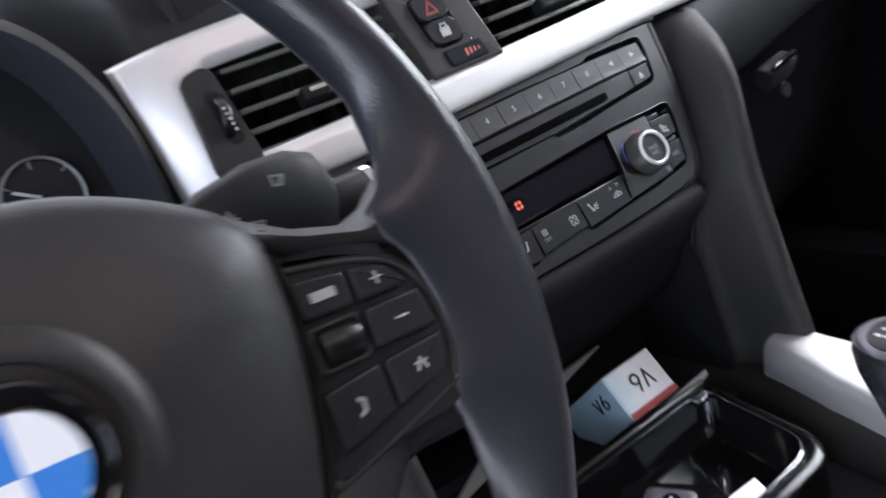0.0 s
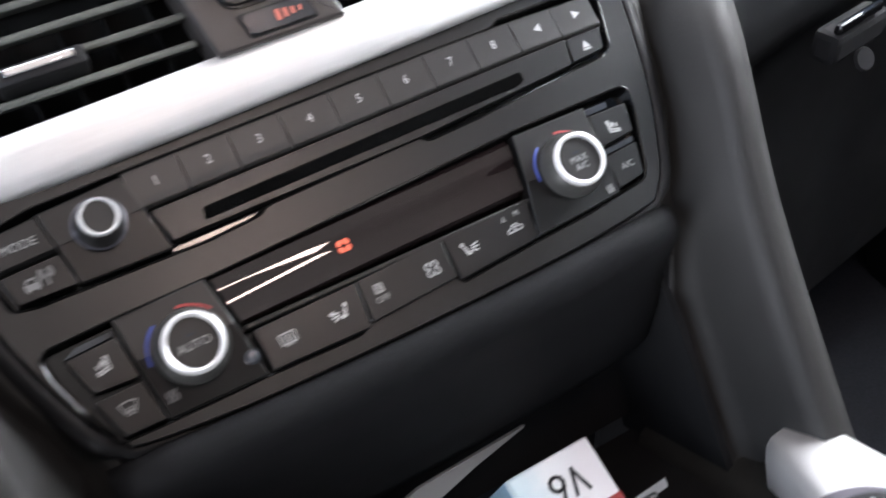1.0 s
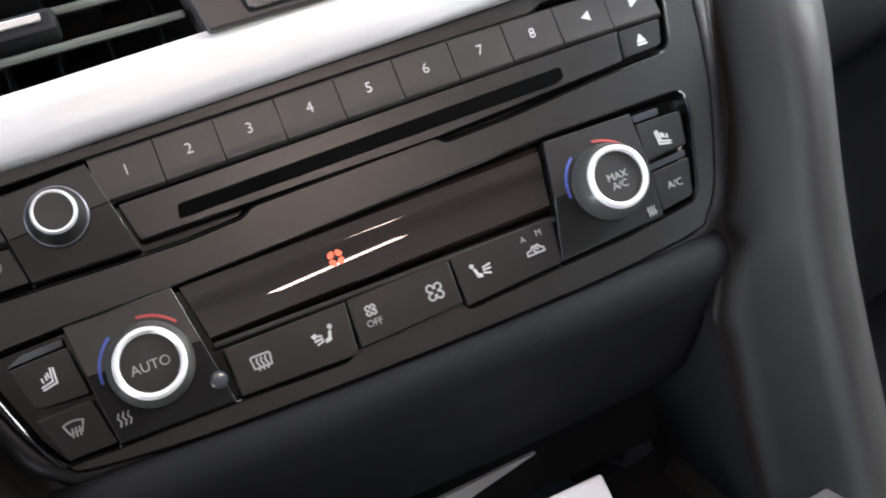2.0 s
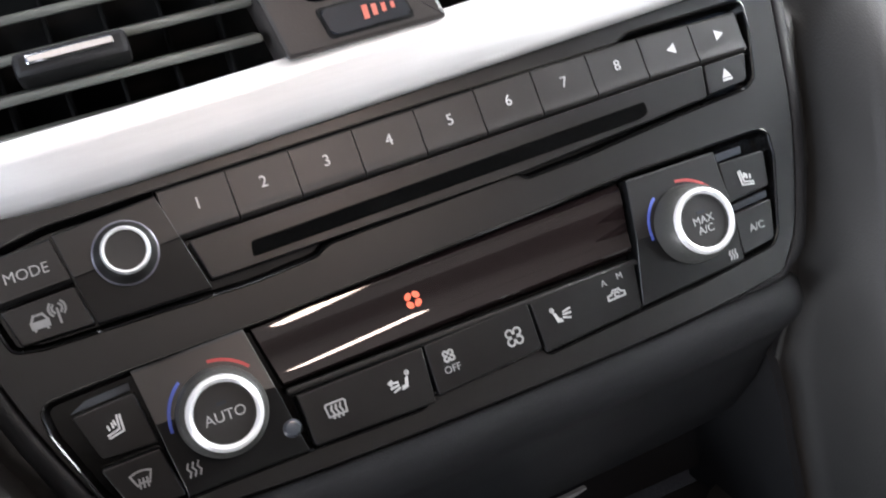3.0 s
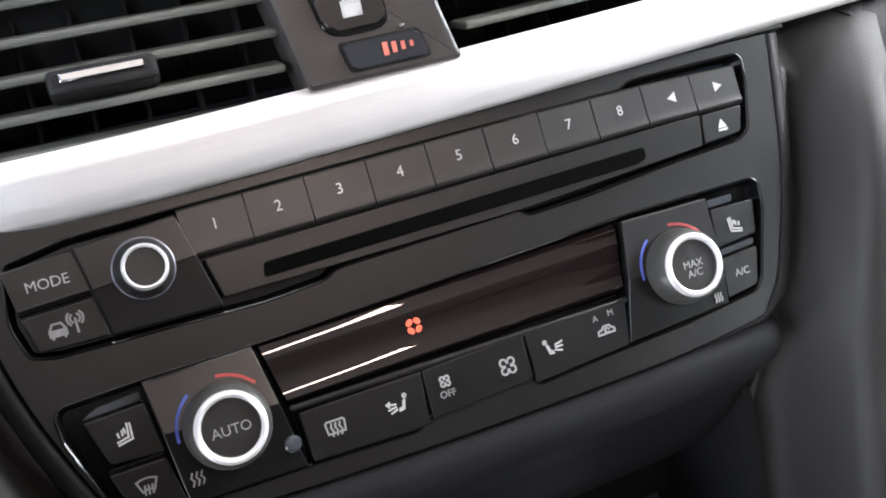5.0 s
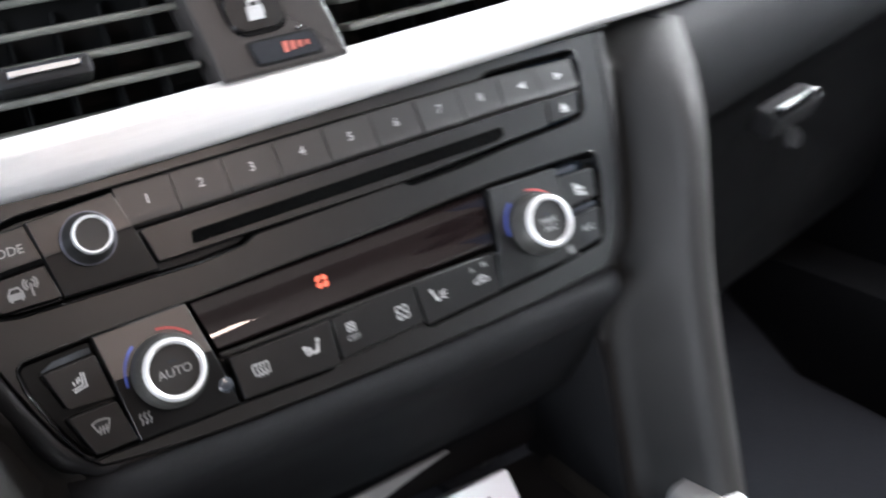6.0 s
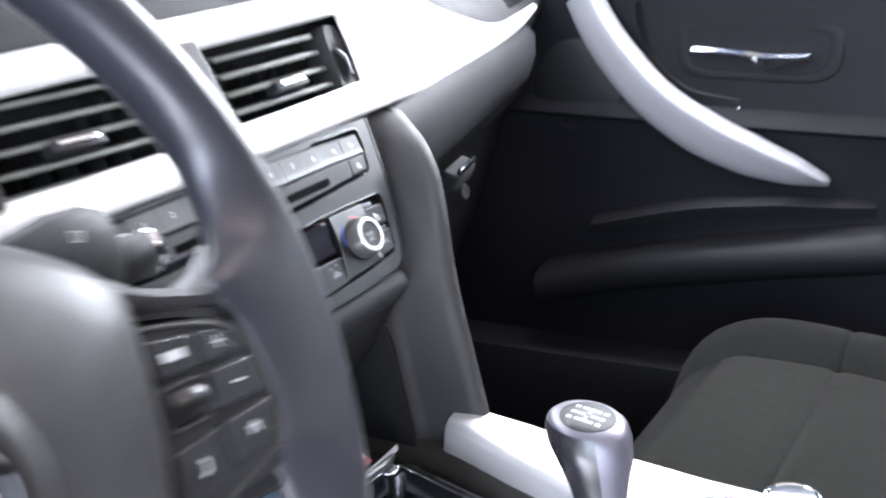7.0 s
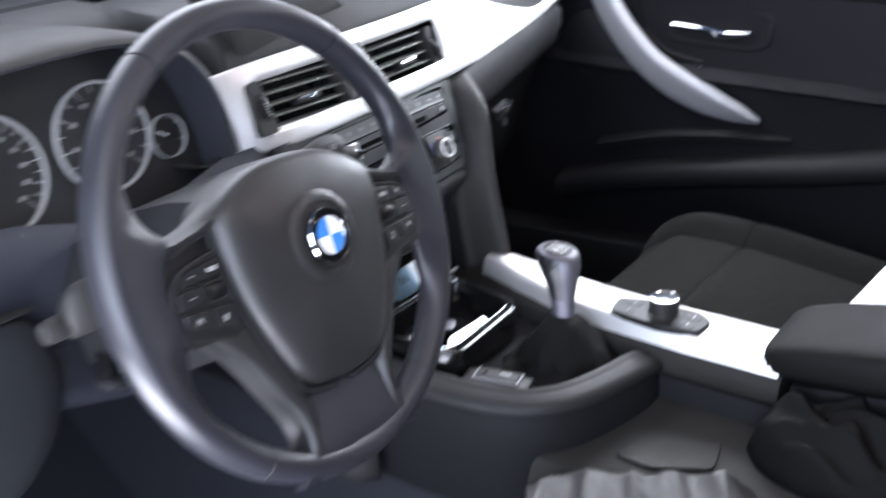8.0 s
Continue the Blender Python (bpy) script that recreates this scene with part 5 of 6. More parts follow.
        return part(name, plate(round_poly(P(pts), 0.0018, 3), 0.009, z, 0.0012), SWITCHES, pad)

    b = sw("switch", [(93, 16), (112, 14), (112, 2.5), (94, 3)])
    part("mark", rbox(0.009, 0.0032, 0.0003, 0, (s * 0.1025, 0.0090, 0.0140)), WHEELPRINT, b)
    b = sw("switch", [(114, 14), (127, 11), (134, 2.5), (114, 2.5)])
    part("mark", strokes([[(-1.8, 0), (1.8, 0)], [(0, -1.8), (0, 1.8)]] if s > 0 else [[(-1.8, 0), (1.8, 0)]], 0.0007, (s * 0.1225, 0.0080, 0.0138)), WHEELPRINT, b)
    b = sw("switch", [(114, 0), (136, 0), (138, -13), (114, -13)])
    part("mark", strokes([[(-2, 0), (2, 0)]], 0.0008, (s * 0.1260, -0.0065, 0.0138)), WHEELPRINT, b)
    roll = moved(lathe([(0, -0.007), (0.0055, -0.007), (0.0065, -0.005), (0.0065, 0.005), (0.0055, 0.007), (0, 0.007)], 20), pose(0, 0, 0, 0, 90))
    part("roller", roll, BUTTON, pad, "ribbed roller", pose(s * 0.1030, -0.0068, 0.0098))
    part("roller_frame", ring_plate(round_poly(P([(-9.5, -7.5), (9.5, -7.5), (9.5, 7.5), (-9.5, 7.5)]), 0.002, 3), round_poly(P([(-8, -6), (8, -6), (8, 6), (-8, 6)]), 0.002, 3), 0.010, 0.0125, 0.0005), GREYTRIM, pad, m=pose(s * 0.1030, -0.0068, 0))
    b = sw("switch", [(90, -19), (112, -17), (112, -33), (91, -38)])
    part("mark", strokes([[(-1.6, 2.4), (-0.4, 1.6), (-0.8, -1.4), (-2.4, -2.2)]] if s > 0 else [[(-1.5, -1.5), (1.5, 1.5)], [(-1.5, 1.5), (1.5, -1.5)]], 0.0013, (s * 0.1020, -0.027, 0.0138)), WHEELPRINT, b)
    b = sw("switch", [(114, -17), (138, -15.5), (136, -27), (114, -32.5)])
    part("mark", strokes([[(-1.8, -1.6), (0, 1.8), (1.8, -1.6)], [(-2, 0.6), (2, 0.6)]], 0.0009, (s * 0.1260, -0.0228, 0.0138)), WHEELPRINT, b)
    part("gap_line", tube([(p.x, p.y, 0.0105) for p in smooth_path([(s * 0.084, -0.047, 0), (s * 0.112, -0.040, 0), (s * 0.140, -0.0325, 0)], 4)], 0.0008, 6), GREYTRIM, pad)
# dark seam round the padded centre
for s in (1, -1):
    part("cover_seam", tube(smooth_path([(s * x / 1000, y / 1000, z / 1000) for x, y, z in ((92, 34, 9), (92.5, 12, 10), (89.5, -12, 10.5), (83.5, -37, 10.5), (71.5, -67, 10.5), (55.5, -99, 10.5), (40, -114, 10), (10, -119, 9))], 5), 0.0026, 8), DEEP, wheel, "dark seam beside the airbag cover")
# lower spoke
body = []
for y, w, z0, z1 in ((-0.090, 0.050, -0.024, 0.0), (-0.112, 0.046, -0.024, 0.004), (-0.124, 0.044, -0.022, 0.008), (-0.140, 0.045, -0.018, 0.011), (-0.158, 0.052, -0.012, 0.0125), (-0.170, 0.064, -0.008, 0.0130), (-0.180, 0.078, -0.006, 0.010)):
    body.append([(x, y, z) for x, z in ((w, (z0 + z1) / 2), (w * 0.94, z1 - 0.001), (w * 0.8, z1), (0, z1 - 0.0025), (-w * 0.8, z1), (-w * 0.94, z1 - 0.001), (-w, (z0 + z1) / 2), (-w * 0.9, z0), (0, z0), (w * 0.9, z0))])
part("lower_spoke", loft(body), LEATHER, wheel, "dark lower spoke", sharp=50)
# ---------------------------------------------------------------- centre console
con = thing("centre_console", "dark centre console with a thick satin aluminium side rail", "centre console")
# side rail in aluminium: stations along the car, each a rounded section
secs = []
for y, xl, xr, zt, zb in ((-0.0575, 0.133, 0.160, 0.350, 0.316), (-0.060, 0.131, 0.162, 0.354, 0.314), (-0.075, 0.127, 0.163, 0.3555, 0.312), (-0.12, 0.112, 0.162, 0.353, 0.314), (-0.18, 0.098, 0.158, 0.349, 0.318), (-0.25, 0.088, 0.157, 0.346, 0.322), (-0.33, 0.084, 0.158, 0.345, 0.325), (-0.41, 0.083, 0.160, 0.345, 0.327), (-0.458, 0.083, 0.160, 0.345, 0.327)):
    r = 0.006
    ring = [(xl - 0.004, zb), (xl - 0.001, zb + 0.010), (xl + 0.001, zt - 0.010), (xl + 0.003, zt - 0.0035), (xl + 0.0065, zt - 0.0008), (xl + 0.013, zt), (xr - r, zt - 0.001), (xr - 0.001, zt - 0.005), (xr, zt - 0.012), (xr, zb)]
    secs.append([(x, y, z) for x, z in ring])
part("side_rail", loft(secs), ALU, con, "thick satin aluminium side rail", sharp=45)
# outer bodies
secs = []
for y, xl in ((0.03, 0.120), (-0.06, 0.118), (-0.12, 0.100), (-0.25, 0.080), (-0.33, 0.074), (-0.462, 0.074)):
    secs.append([(0.165, y, 0.20), (0.163, y, 0.30), (0.157, y, 0.328), (xl + 0.012, y, 0.329), (xl + 0.004, y, 0.325), (xl, y, 0.318), (xl - 0.001, y, 0.302), (xl + 0.001, y, 0.297), (xl + 0.005, y, 0.294), (xl + 0.013, y, 0.293), (xl + 0.014, y, 0.20)])
part("rail_base", loft(secs), TUNNEL, con, "grey plastic side under the rail", sharp=35)
# solid dark band; puts the shadow gap under the rail into colour
part("rail_shadow_band", loft([[(xl + 0.03, y, 0.25), (xl + 0.03, y, 0.2925), (xl + 0.004, y, 0.2925), (xl - 0.001, y, 0.284), (xl - 0.003, y, 0.25)] for y, xl in ((-0.25, 0.080), (-0.33, 0.074), (-0.462, 0.074))]), CHIN, con, "dark band standing in for the shadow gap under the rail", sharp=35)
ED = smooth_path([(-0.124, 0.04, 0), (-0.128, -0.05, 0), (-0.131, -0.14, 0), (-0.123, -0.215, 0), (-0.101, -0.266, 0), (-0.060, -0.299, 0), (0.0, -0.320, 0), (0.050, -0.329, 0), (0.090, -0.328, 0)], 5)


def wall_row(off, z, drop=0.0):
    out = []
    for i, p in enumerate(ED):
        a, b = ED[max(i - 1, 0)], ED[min(i + 1, len(ED) - 1)]
        d = (b - a).normalized()
        n = Vector((-d.y, d.x, 0))
        q = p + n * off
        out.append((q.x, q.y, z + drop * (i / len(ED)) - 0.030 * max(0.0, (i / len(ED) - 0.78) / 0.22) ** 2))
    return out


rows = [wall_row(0.034, 0.290), wall_row(0.0295, 0.318), wall_row(0.0280, 0.3240), wall_row(0.0250, 0.3262), wall_row(0.0215, 0.3262), wall_row(0.0195, 0.3245), wall_row(0.0170, 0.3240), wall_row(0.005, 0.3225), wall_row(0.0005, 0.3195), wall_row(-0.0008, 0.315), wall_row(0.0005, 0.3115), wall_row(0.005, 0.3085), wall_row(0.011, 0.306)]
part("padded_rim", sheet(rows, 0.003), PAD, con, "dark padded rim round the shifter", sharp=60)
rows = [wall_row(0.014, 0.308), wall_row(0.005, 0.306), wall_row(0.003, 0.298), wall_row(0.001, 0.285), wall_row(0.000, 0.26), wall_row(0.003, 0.19)]
part("rim_wall", sheet(rows, 0.003), CHIN, con, "black wall under the padded rim", sharp=60)
deck = [(p.x, p.y) for p in [Vector(q) for q in wall_row(0.031, 0)]] + [(0.11, -0.312), (0.11, 0.04)]
part("deck", plate(deck, 0.27, 0.300), DEEP, con, "dark console deck")
secs = []
for y, xl, z in ((-0.10, -0.100, 0.264), (-0.20, -0.099, 0.265), (-0.315, -0.101, 0.266), (-0.345, -0.092, 0.266), (-0.42, -0.080, 0.265), (-0.60, -0.075, 0.262), (-0.95, -0.075, 0.26)):
    secs.append([(xl - 0.016, y, 0.0), (xl - 0.010, y, 0.16), (xl - 0.003, y, z - 0.010), (xl, y, z - 0.003), (xl + 0.006, y, z), (-0.01, y, z + 0.001), (0.075, y, z + 0.002), (0.13, y, z + 0.002), (0.13, y, 0.0)])
part("lower_tunnel", loft(secs), TUNNEL, con, "grey rear part of the console", sharp=35)
part("cover_flap", plate(round_poly([(-0.060, -0.340), (-0.015, -0.352), (0.020, -0.425), (-0.030, -0.436), (-0.062, -0.380)], 0.008, 4), 0.262, 0.2695, 0.0018), TUNNEL, con, "flat flap in the console's rear part")
# switch row beside the shifter
sp = part("switch_row", rbox(0.075, 0.030, 0.012, 0.003, m=pose(0, 0, 0, 0, 0, -78)), SATIN, con, m=pose(-0.072, -0.205, 0.316))
part("bezel", rbox(0.052, 0.024, 0.003, 0.001), SILVER, sp, "thin silver switch bezel", pose(0.003, 0, 0.0070, 0, 0, -78))
b = part("rocker", rbox(0.047, 0.020, 0.004, 0.0015), BUTTON, sp, m=pose(0.003, 0, 0.0080, 0, 0, -78))
part("mark", rbox(0.012, 0.003, 0.0004, 0, (0.008, 0.002, 0.0022)), PRINT, b)
part("lamp_edge", rbox(0.004, 0.012, 0.0006, 0, (-0.014, -0.001, 0.0021)), CHROME, b)

# tray with chrome frame and its flap
TR = round_poly([(-0.090, -0.050), (0.078, -0.050), (0.054, -0.147), (-0.082, -0.154)], [0.010, 0.012, 0.022, 0.020], 6)
tray = thing("ash_tray", "gloss black storage tray with a chrome rim", "storage tray", pose(0, 0, 0.318))
inner = [(x * 0.978, -0.1 + (y + 0.1) * 0.966) for x, y in TR]
inner2 = [(x * 0.955, -0.1 + (y + 0.1) * 0.93) for x, y in TR]
part("frame", ring_plate(round_poly([(-0.098, -0.043), (0.088, -0.043), (0.062, -0.158), (-0.090, -0.165)], [0.012, 0.016, 0.028, 0.024], 6), TR, -0.010, 0.026, 0.004), PIANO, tray, "gloss dark frame")
part("chrome_rim", ring_plate(TR, inner, 0.0, 0.0275, 0.0012), CHROME, tray, "bright chrome rim")
well = bmesh.new()
hi = [well.verts.new((x, y, 0.0268)) for x, y in inner]
mid = [well.verts.new((x * 0.97, -0.1 + (y + 0.1) * 0.95, 0.006)) for x, y in inner2]
lo = [well.verts.new((x * 0.90, -0.1 + (y + 0.1) * 0.86, 0.001)) for x, y in inner2]
for a, b in ((hi, mid), (mid, lo)):
    for i in range(len(a)):
        j = (i + 1) % len(a)
        well.faces.new((a[i], a[j], b[j], b[i]))
well.faces.new(lo)
part("well", well, GLOSS, tray, "deep gloss black tray")
part("lid_edge", rbox(0.155, 0.004, 0.010, 0.0015, m=pose(0, 0, 0, 20)), SATIN, tray, "satin edge of the open lid", pose(0.0, -0.050, 0.030))
part("hinge", rbox(0.010, 0.008, 0.006, 0.002), CHROME, tray, m=pose(0.066, -0.056, 0.026))
# bright sheet added for the daylight reflected at the tray's rear
part("tray_reflection", plate(P([(-45, -6), (43, -3), (46, 6), (-18, 9)]), -0.0006, 0.0006), ALU, tray, "bright strip standing in for daylight reflected in the tray", pose(-0.0265, -0.1345, 0.0165, 12, 0, 0))

# ---------------------------------------------------------------- gear lever
gear = thing("gear_lever", "manual gear lever with a silver and black knob", "gear lever", pose(0.024, -0.232, 0.312))
sk = []
for k in range(14):
    f = k / 13
    z = 0.046 * f ** 1.2 - 0.014 * (1 - f)
    r = 0.044 * (1 - f) ** 0.75 + 0.0145
    ring = []
    for i in range(56):
        a = 2 * math.pi * i / 56
        q = Vector((1.5 * math.cos(a), 1.5 * math.sin(a), 2.2 * f))
        fold = 0.94 + (1 - f) * (0.16 * (1 - 2 * abs(noise.noise(q * 1.4))) + 0.08 * math.sin(4 * a + 3 * f)) + 0.05 * math.sin(2 * math.pi * 2.5 * f) * (1 - f)
        sq = 1 / max(abs(math.cos(a)), abs(math.sin(a))) ** 0.45
        ring.append((0.011 * f + r * fold * sq * math.cos(a) * 1.05, 0.004 * f + r * fold * sq * math.sin(a), z + 0.006 * (1 - f) * noise.noise(q * 2 + Vector((4, 2, 1)))))
    sk.append(ring)
part("gaiter", loft(sk), GAITER, gear, "folded black leather gaiter", sharp=70)
stem = []
for x, y, z, rx, ry in ((0.010, 0.003, 0.004, 0.0165, 0.0170), (0.011, 0.004, 0.018, 0.0145, 0.0150), (0.012, 0.004, 0.030, 0.0132, 0.0138), (0.0135, 0.0055, 0.040, 0.0130, 0.0132), (0.016, 0.008, 0.050, 0.0122, 0.0125)):
    stem.append([(x + rx * math.cos(a), y + ry * math.sin(a), z) for a in [2 * math.pi * i / 24 for i in range(24)]])
part("stem", loft(stem), ARMSKIN, gear, "dark leather sleeve", sharp=70)
kn = []
for x, y, z, rx, ry in ((0.0135, 0.0055, 0.038, 0.0120, 0.0125), (0.0140, 0.0060, 0.040, 0.0128, 0.0132), (0.0165, 0.0085, 0.052, 0.0130, 0.0135), (0.0200, 0.012, 0.064, 0.0138, 0.0146), (0.0230, 0.0152, 0.075, 0.0158, 0.0172), (0.026, 0.019, 0.086, 0.0190, 0.0210), (0.029, 0.0225, 0.097, 0.0224, 0.0250), (0.031, 0.025, 0.106, 0.0230, 0.0256), (0.032, 0.026, 0.1115, 0.0218, 0.0240), (0.0322, 0.0262, 0.1138, 0.0196, 0.0210)):
    ring = []
    for i in range(36):
        a = 2 * math.pi * i / 36
        # a soft keel runs down the side that faces the driver
        keel = 1 + 0.10 * math.exp(-((((math.degrees(a) - 245) + 180) % 360 - 180) / 22) ** 2)
        ring.append((x + rx * keel * math.cos(a), y + ry * keel * math.sin(a), z + 0.10 * ry * math.sin(a)))
    kn.append(ring)
part("knob", loft(kn), KNOBMETAL, gear, "satin silver knob", sharp=70)
inlay = []
for ring in kn[3:9]:
    cx, cy = sum(p[0] for p in ring) / 36, sum(p[1] for p in ring) / 36
    inlay.append([(cx + (p[0] - cx) * 1.018, cy + (p[1] - cy) * 1.018, p[2]) for p in ring[11:22]])
part("knob_inlay", sheet(inlay, 0.0004), KNOBSIDE, gear, "dark satin side of the knob", sharp=70)
cap = part("shift_plate", lathe([(0.0150, -0.002), (0.0147, 0.0012), (0.0135, 0.0018), (0, 0.0022)], 32, 1.22, 1.12), ENAMEL, gear, "black shift pattern plate", pose(0.0322, 0.0262, 0.1130, 5.7))
part("pattern", strokes([[(-7, 5), (-7, -5)], [(0, 6), (0, -6)], [(7, 5), (7, -5)], [(-7, 0), (7, 0)]], 0.0016, (0, 0, 0.0019)), PRINT, cap, "pale shift pattern")
part("figures", merge(*[rbox(0.0022, 0.0030, 0.0003, 0, (x / 1000, y / 1000, 0.0019)) for x in (-7, 0, 7) for y in (-9, 9)]), PRINT, cap)

# ---------------------------------------------------------------- rotary controller on the rail
ctl = thing("rotary_controller", "round controller knob on a black switch plate", "controller", pose(0.112, -0.311, 0.346, -1.0))
part("plate", plate(round_poly(P([(-20, 54), (14, 58), (25, 26), (24, -36), (12, -54), (-20, -52), (-29, -6)]), 0.004, 4), -0.004, 0.004, 0.0015), SWITCHES, ctl, "satin black switch plate")
for y in (36, -36):
    for x in (-11, 9):
        b = part("menu_button", rbox(0.016, 0.018, 0.003, 0.0012), SWITCHES, ctl, m=pose(x / 1000, y / 1000, 0.0032))
        part("mark", rbox(0.006, 0.0014, 0.0003, 0, (0, 0, 0.0017)), WHEELPRINT, b)
kb = part("controller_knob", lathe([(0.0200, 0.003), (0.0195, 0.005), (0.0172, 0.006), (0.0166, 0.020), (0.0172, 0.025), (0.0168, 0.0268), (0.015, 0.0272)], 40), KNOBFACE, ctl, "dark controller knob", pose(0.002, -0.002, 0) @ Matrix.Diagonal((1, 1, 0.86, 1)))
part("ring", lathe([(0.0171, 0.0266), (0.0174, 0.0276), (0.0166, 0.0286), (0.0150, 0.0288), (0.0144, 0.0281)], 40), CHROME, kb, "bright chrome ring")
part("cap", lathe([(0.0140, 0.0279), (0.008, 0.0283), (0, 0.0285)], 40), GREYLENS, kb, "smooth grey top")

# ---------------------------------------------------------------- armrest and handbrake
arm = thing("armrest", "black leather-covered centre armrest", "armrest", pose(0.145, -0.632, 0.288))
secs = []
for y, w, zt, zb in ((0.197, 0.045, 0.060, 0.044), (0.193, 0.058, 0.067, 0.038), (0.180, 0.066, 0.075, 0.035), (0.15, 0.071, 0.085, 0.036), (0.10, 0.074, 0.096, 0.042), (0.05, 0.075, 0.103, 0.048), (-0.10, 0.076, 0.110, 0.054), (-0.22, 0.074, 0.108, 0.054)):
    ring = []
    for i in range(36):
        a = 2 * math.pi * i / 36
        c, s = math.cos(a), math.sin(a)
        ring.append((w * math.copysign(abs(c) ** 0.38, c), y, (zt + zb) / 2 + (zt - zb) / 2 * math.copysign(abs(s) ** 0.6, s)))
    secs.append(ring)
part("lid", loft(secs), ARMSKIN, arm, "padded black armrest lid", sharp=70)
part("box", loft([[(-0.068, y, -0.10), (-0.064, y, z), (0.064, y, z), (0.068, y, -0.10)] for y, z in ((0.160, 0.034), (0.10, 0.044), (0.0, 0.055), (-0.22, 0.055))]), PLASTIC, arm, sharp=30)
part("release", rbox(0.040, 0.012, 0.008, 0.003), PLASTIC, arm, m=pose(-0.01, 0.178, 0.022))

brake = thing("handbrake", "handbrake lever in a crumpled black leather gaiter", "handbrake", pose(0.034, -0.548, 0.262))
sk = []
for k in range(26):
    f = k / 25
    ring = []
    for i in range(96):
        a = 2 * math.pi * i / 96
        c, s = math.cos(a), math.sin(a)
        q = Vector((f * c, f * s, 0.0))
        swirl = math.sin(2 * a + 6.5 * f + 2.2 * noise.noise(q * 1.5 + Vector((7, 0, 0))))
        ridge = 1 - 2 * (noise.noise(q * 1.5 + Vector((2, 5, 1))) ** 2 + 0.004) ** 0.5
        body = min(1.0, f / 0.55) * min(1.0, (1.02 - f) / 0.10)
        edge = 1 + 0.10 * noise.noise(Vector((1.6 * c, 1.6 * s, 4)))
        z = 0.066 * (1 - f ** 2.0) ** 0.8 + body * (0.014 * (1 - (swirl * swirl + 0.01) ** 0.5) + 0.016 * ridge) - 0.012 * math.exp(-((f - 0.05) / 0.16) ** 2)
        ring.append((0.058 * edge * f * c + 0.010 * (1 - f) + 0.004 * body * ridge, 0.102 * edge * f * s + 0.030 * (1 - f), max(z, -0.002)))
    sk.append(ring)
part("gaiter", loft(sk[1:], caps=False), GAITER, brake, "crumpled black leather gaiter", sharp=80).modifiers.new("thick", "SOLIDIFY").thickness = 0.0015
part("lever", tube(smooth_path([(0.010, 0.030, 0.020), (0.006, -0.04, 0.050), (0.004, -0.13, 0.072), (0.004, -0.20, 0.080)], 5), 0.012, 14), GAITER, brake, "leather-wrapped lever")

# ---------------------------------------------------------------- things in the tray
PK_A = pack_print("pack_blue_card", (0.50, 0.75, 0.92), (0.74, 0.88, 0.95), (0.84, 0.90, 0.93))
PK_B = pack_print("pack_pale_card", (0.58, 0.76, 0.84), (0.88, 0.90, 0.92), (0.88, 0.85, 0.87))
pk = thing("cigarette_pack", "blue and white card pack lying in the compartment", "pack", pose(0.0455, -0.0278, 0.3600, 50, 0, 1))
body = part("box", rbox(0.0455, 0.034, 0.060, 0.0015), PK_B, pk, "pale printed card box", pose(0, 0, -0.030))
part("red_band", rbox(0.0450, 0.0045, 0.0004, 0, (0, -0.0145, 0.0003)), REDPRINT, pk, "red printed band")
part("mark", strokes([[(0.5, -4), (3, 4), (5.5, -4)], arc(-4, 2, 2.4, 0, 360, 10), [(-1.8, 1.6), (-4.2, -4)]], 0.0016, (0.003, 0.0015, 0.0003), 0.0014), INK, pk, "dark printed mark")
side = part("side_print", rbox(0.0006, 0.033, 0.059, 0, (-0.0232, 0, -0.030)), PK_A, pk, "blue printed side")
part("mark", moved(strokes([[(-4, 3), (-2.5, -2), (-1, 3)], arc(2, -0.5, 1.5, 0, 360, 10), [(0.6, 0.5), (2.4, 3.4)]], 0.0015, (0, 0, 0), 0.0018), Matrix(((0, 0, -1, -0.0236), (0, 1, 0, 0.003), (1, 0, 0, -0.016), (0, 0, 0, 1)))), INK, pk)
cd = thing("card_sheet", "thin pale plastic card beside the pack", "card", pose(0.057, -0.0500, 0.3505, 78, 0, -1))
part("sheet", moved(plate(P([(-28, -5), (27, 1), (27, 5), (-28, 1)]), -0.0005, 0.0005), pose(0, 0, 0)), COVERGREY, cd)
fob = thing("key_fob", "black and silver car key fob in the tray", "key", pose(-0.020, -0.098, 0.322, 4, 6, -62))
part("case", plate(round_poly(P([(-30, -15), (28, -16), (33, 0), (28, 16), (-30, 15)]), 0.007, 5), 0, 0.013, 0.0035), GLOSS, fob, "gloss black key case")
part("silver_face", ring_plate(round_poly(P([(-16, -10), (14, -10), (14, 10), (-16, 10)]), 0.006, 6), round_poly(P([(-6, -5), (5, -5), (5, 5), (-6, 5)]), 0.005, 6), 0.012, 0.0140, 0.0006), KNOBMETAL, fob, "silver button face")
part("button", lathe([(0.0052, 0.012), (0.005, 0.0150), (0, 0.0153)], 24), GLOSS, fob)
part("button_mark", lathe([(0.0012, 0), (0.0012, 0.0003), (0, 0.0003)], 12), PRINT, fob, m=pose(0, 0, 0.0153))


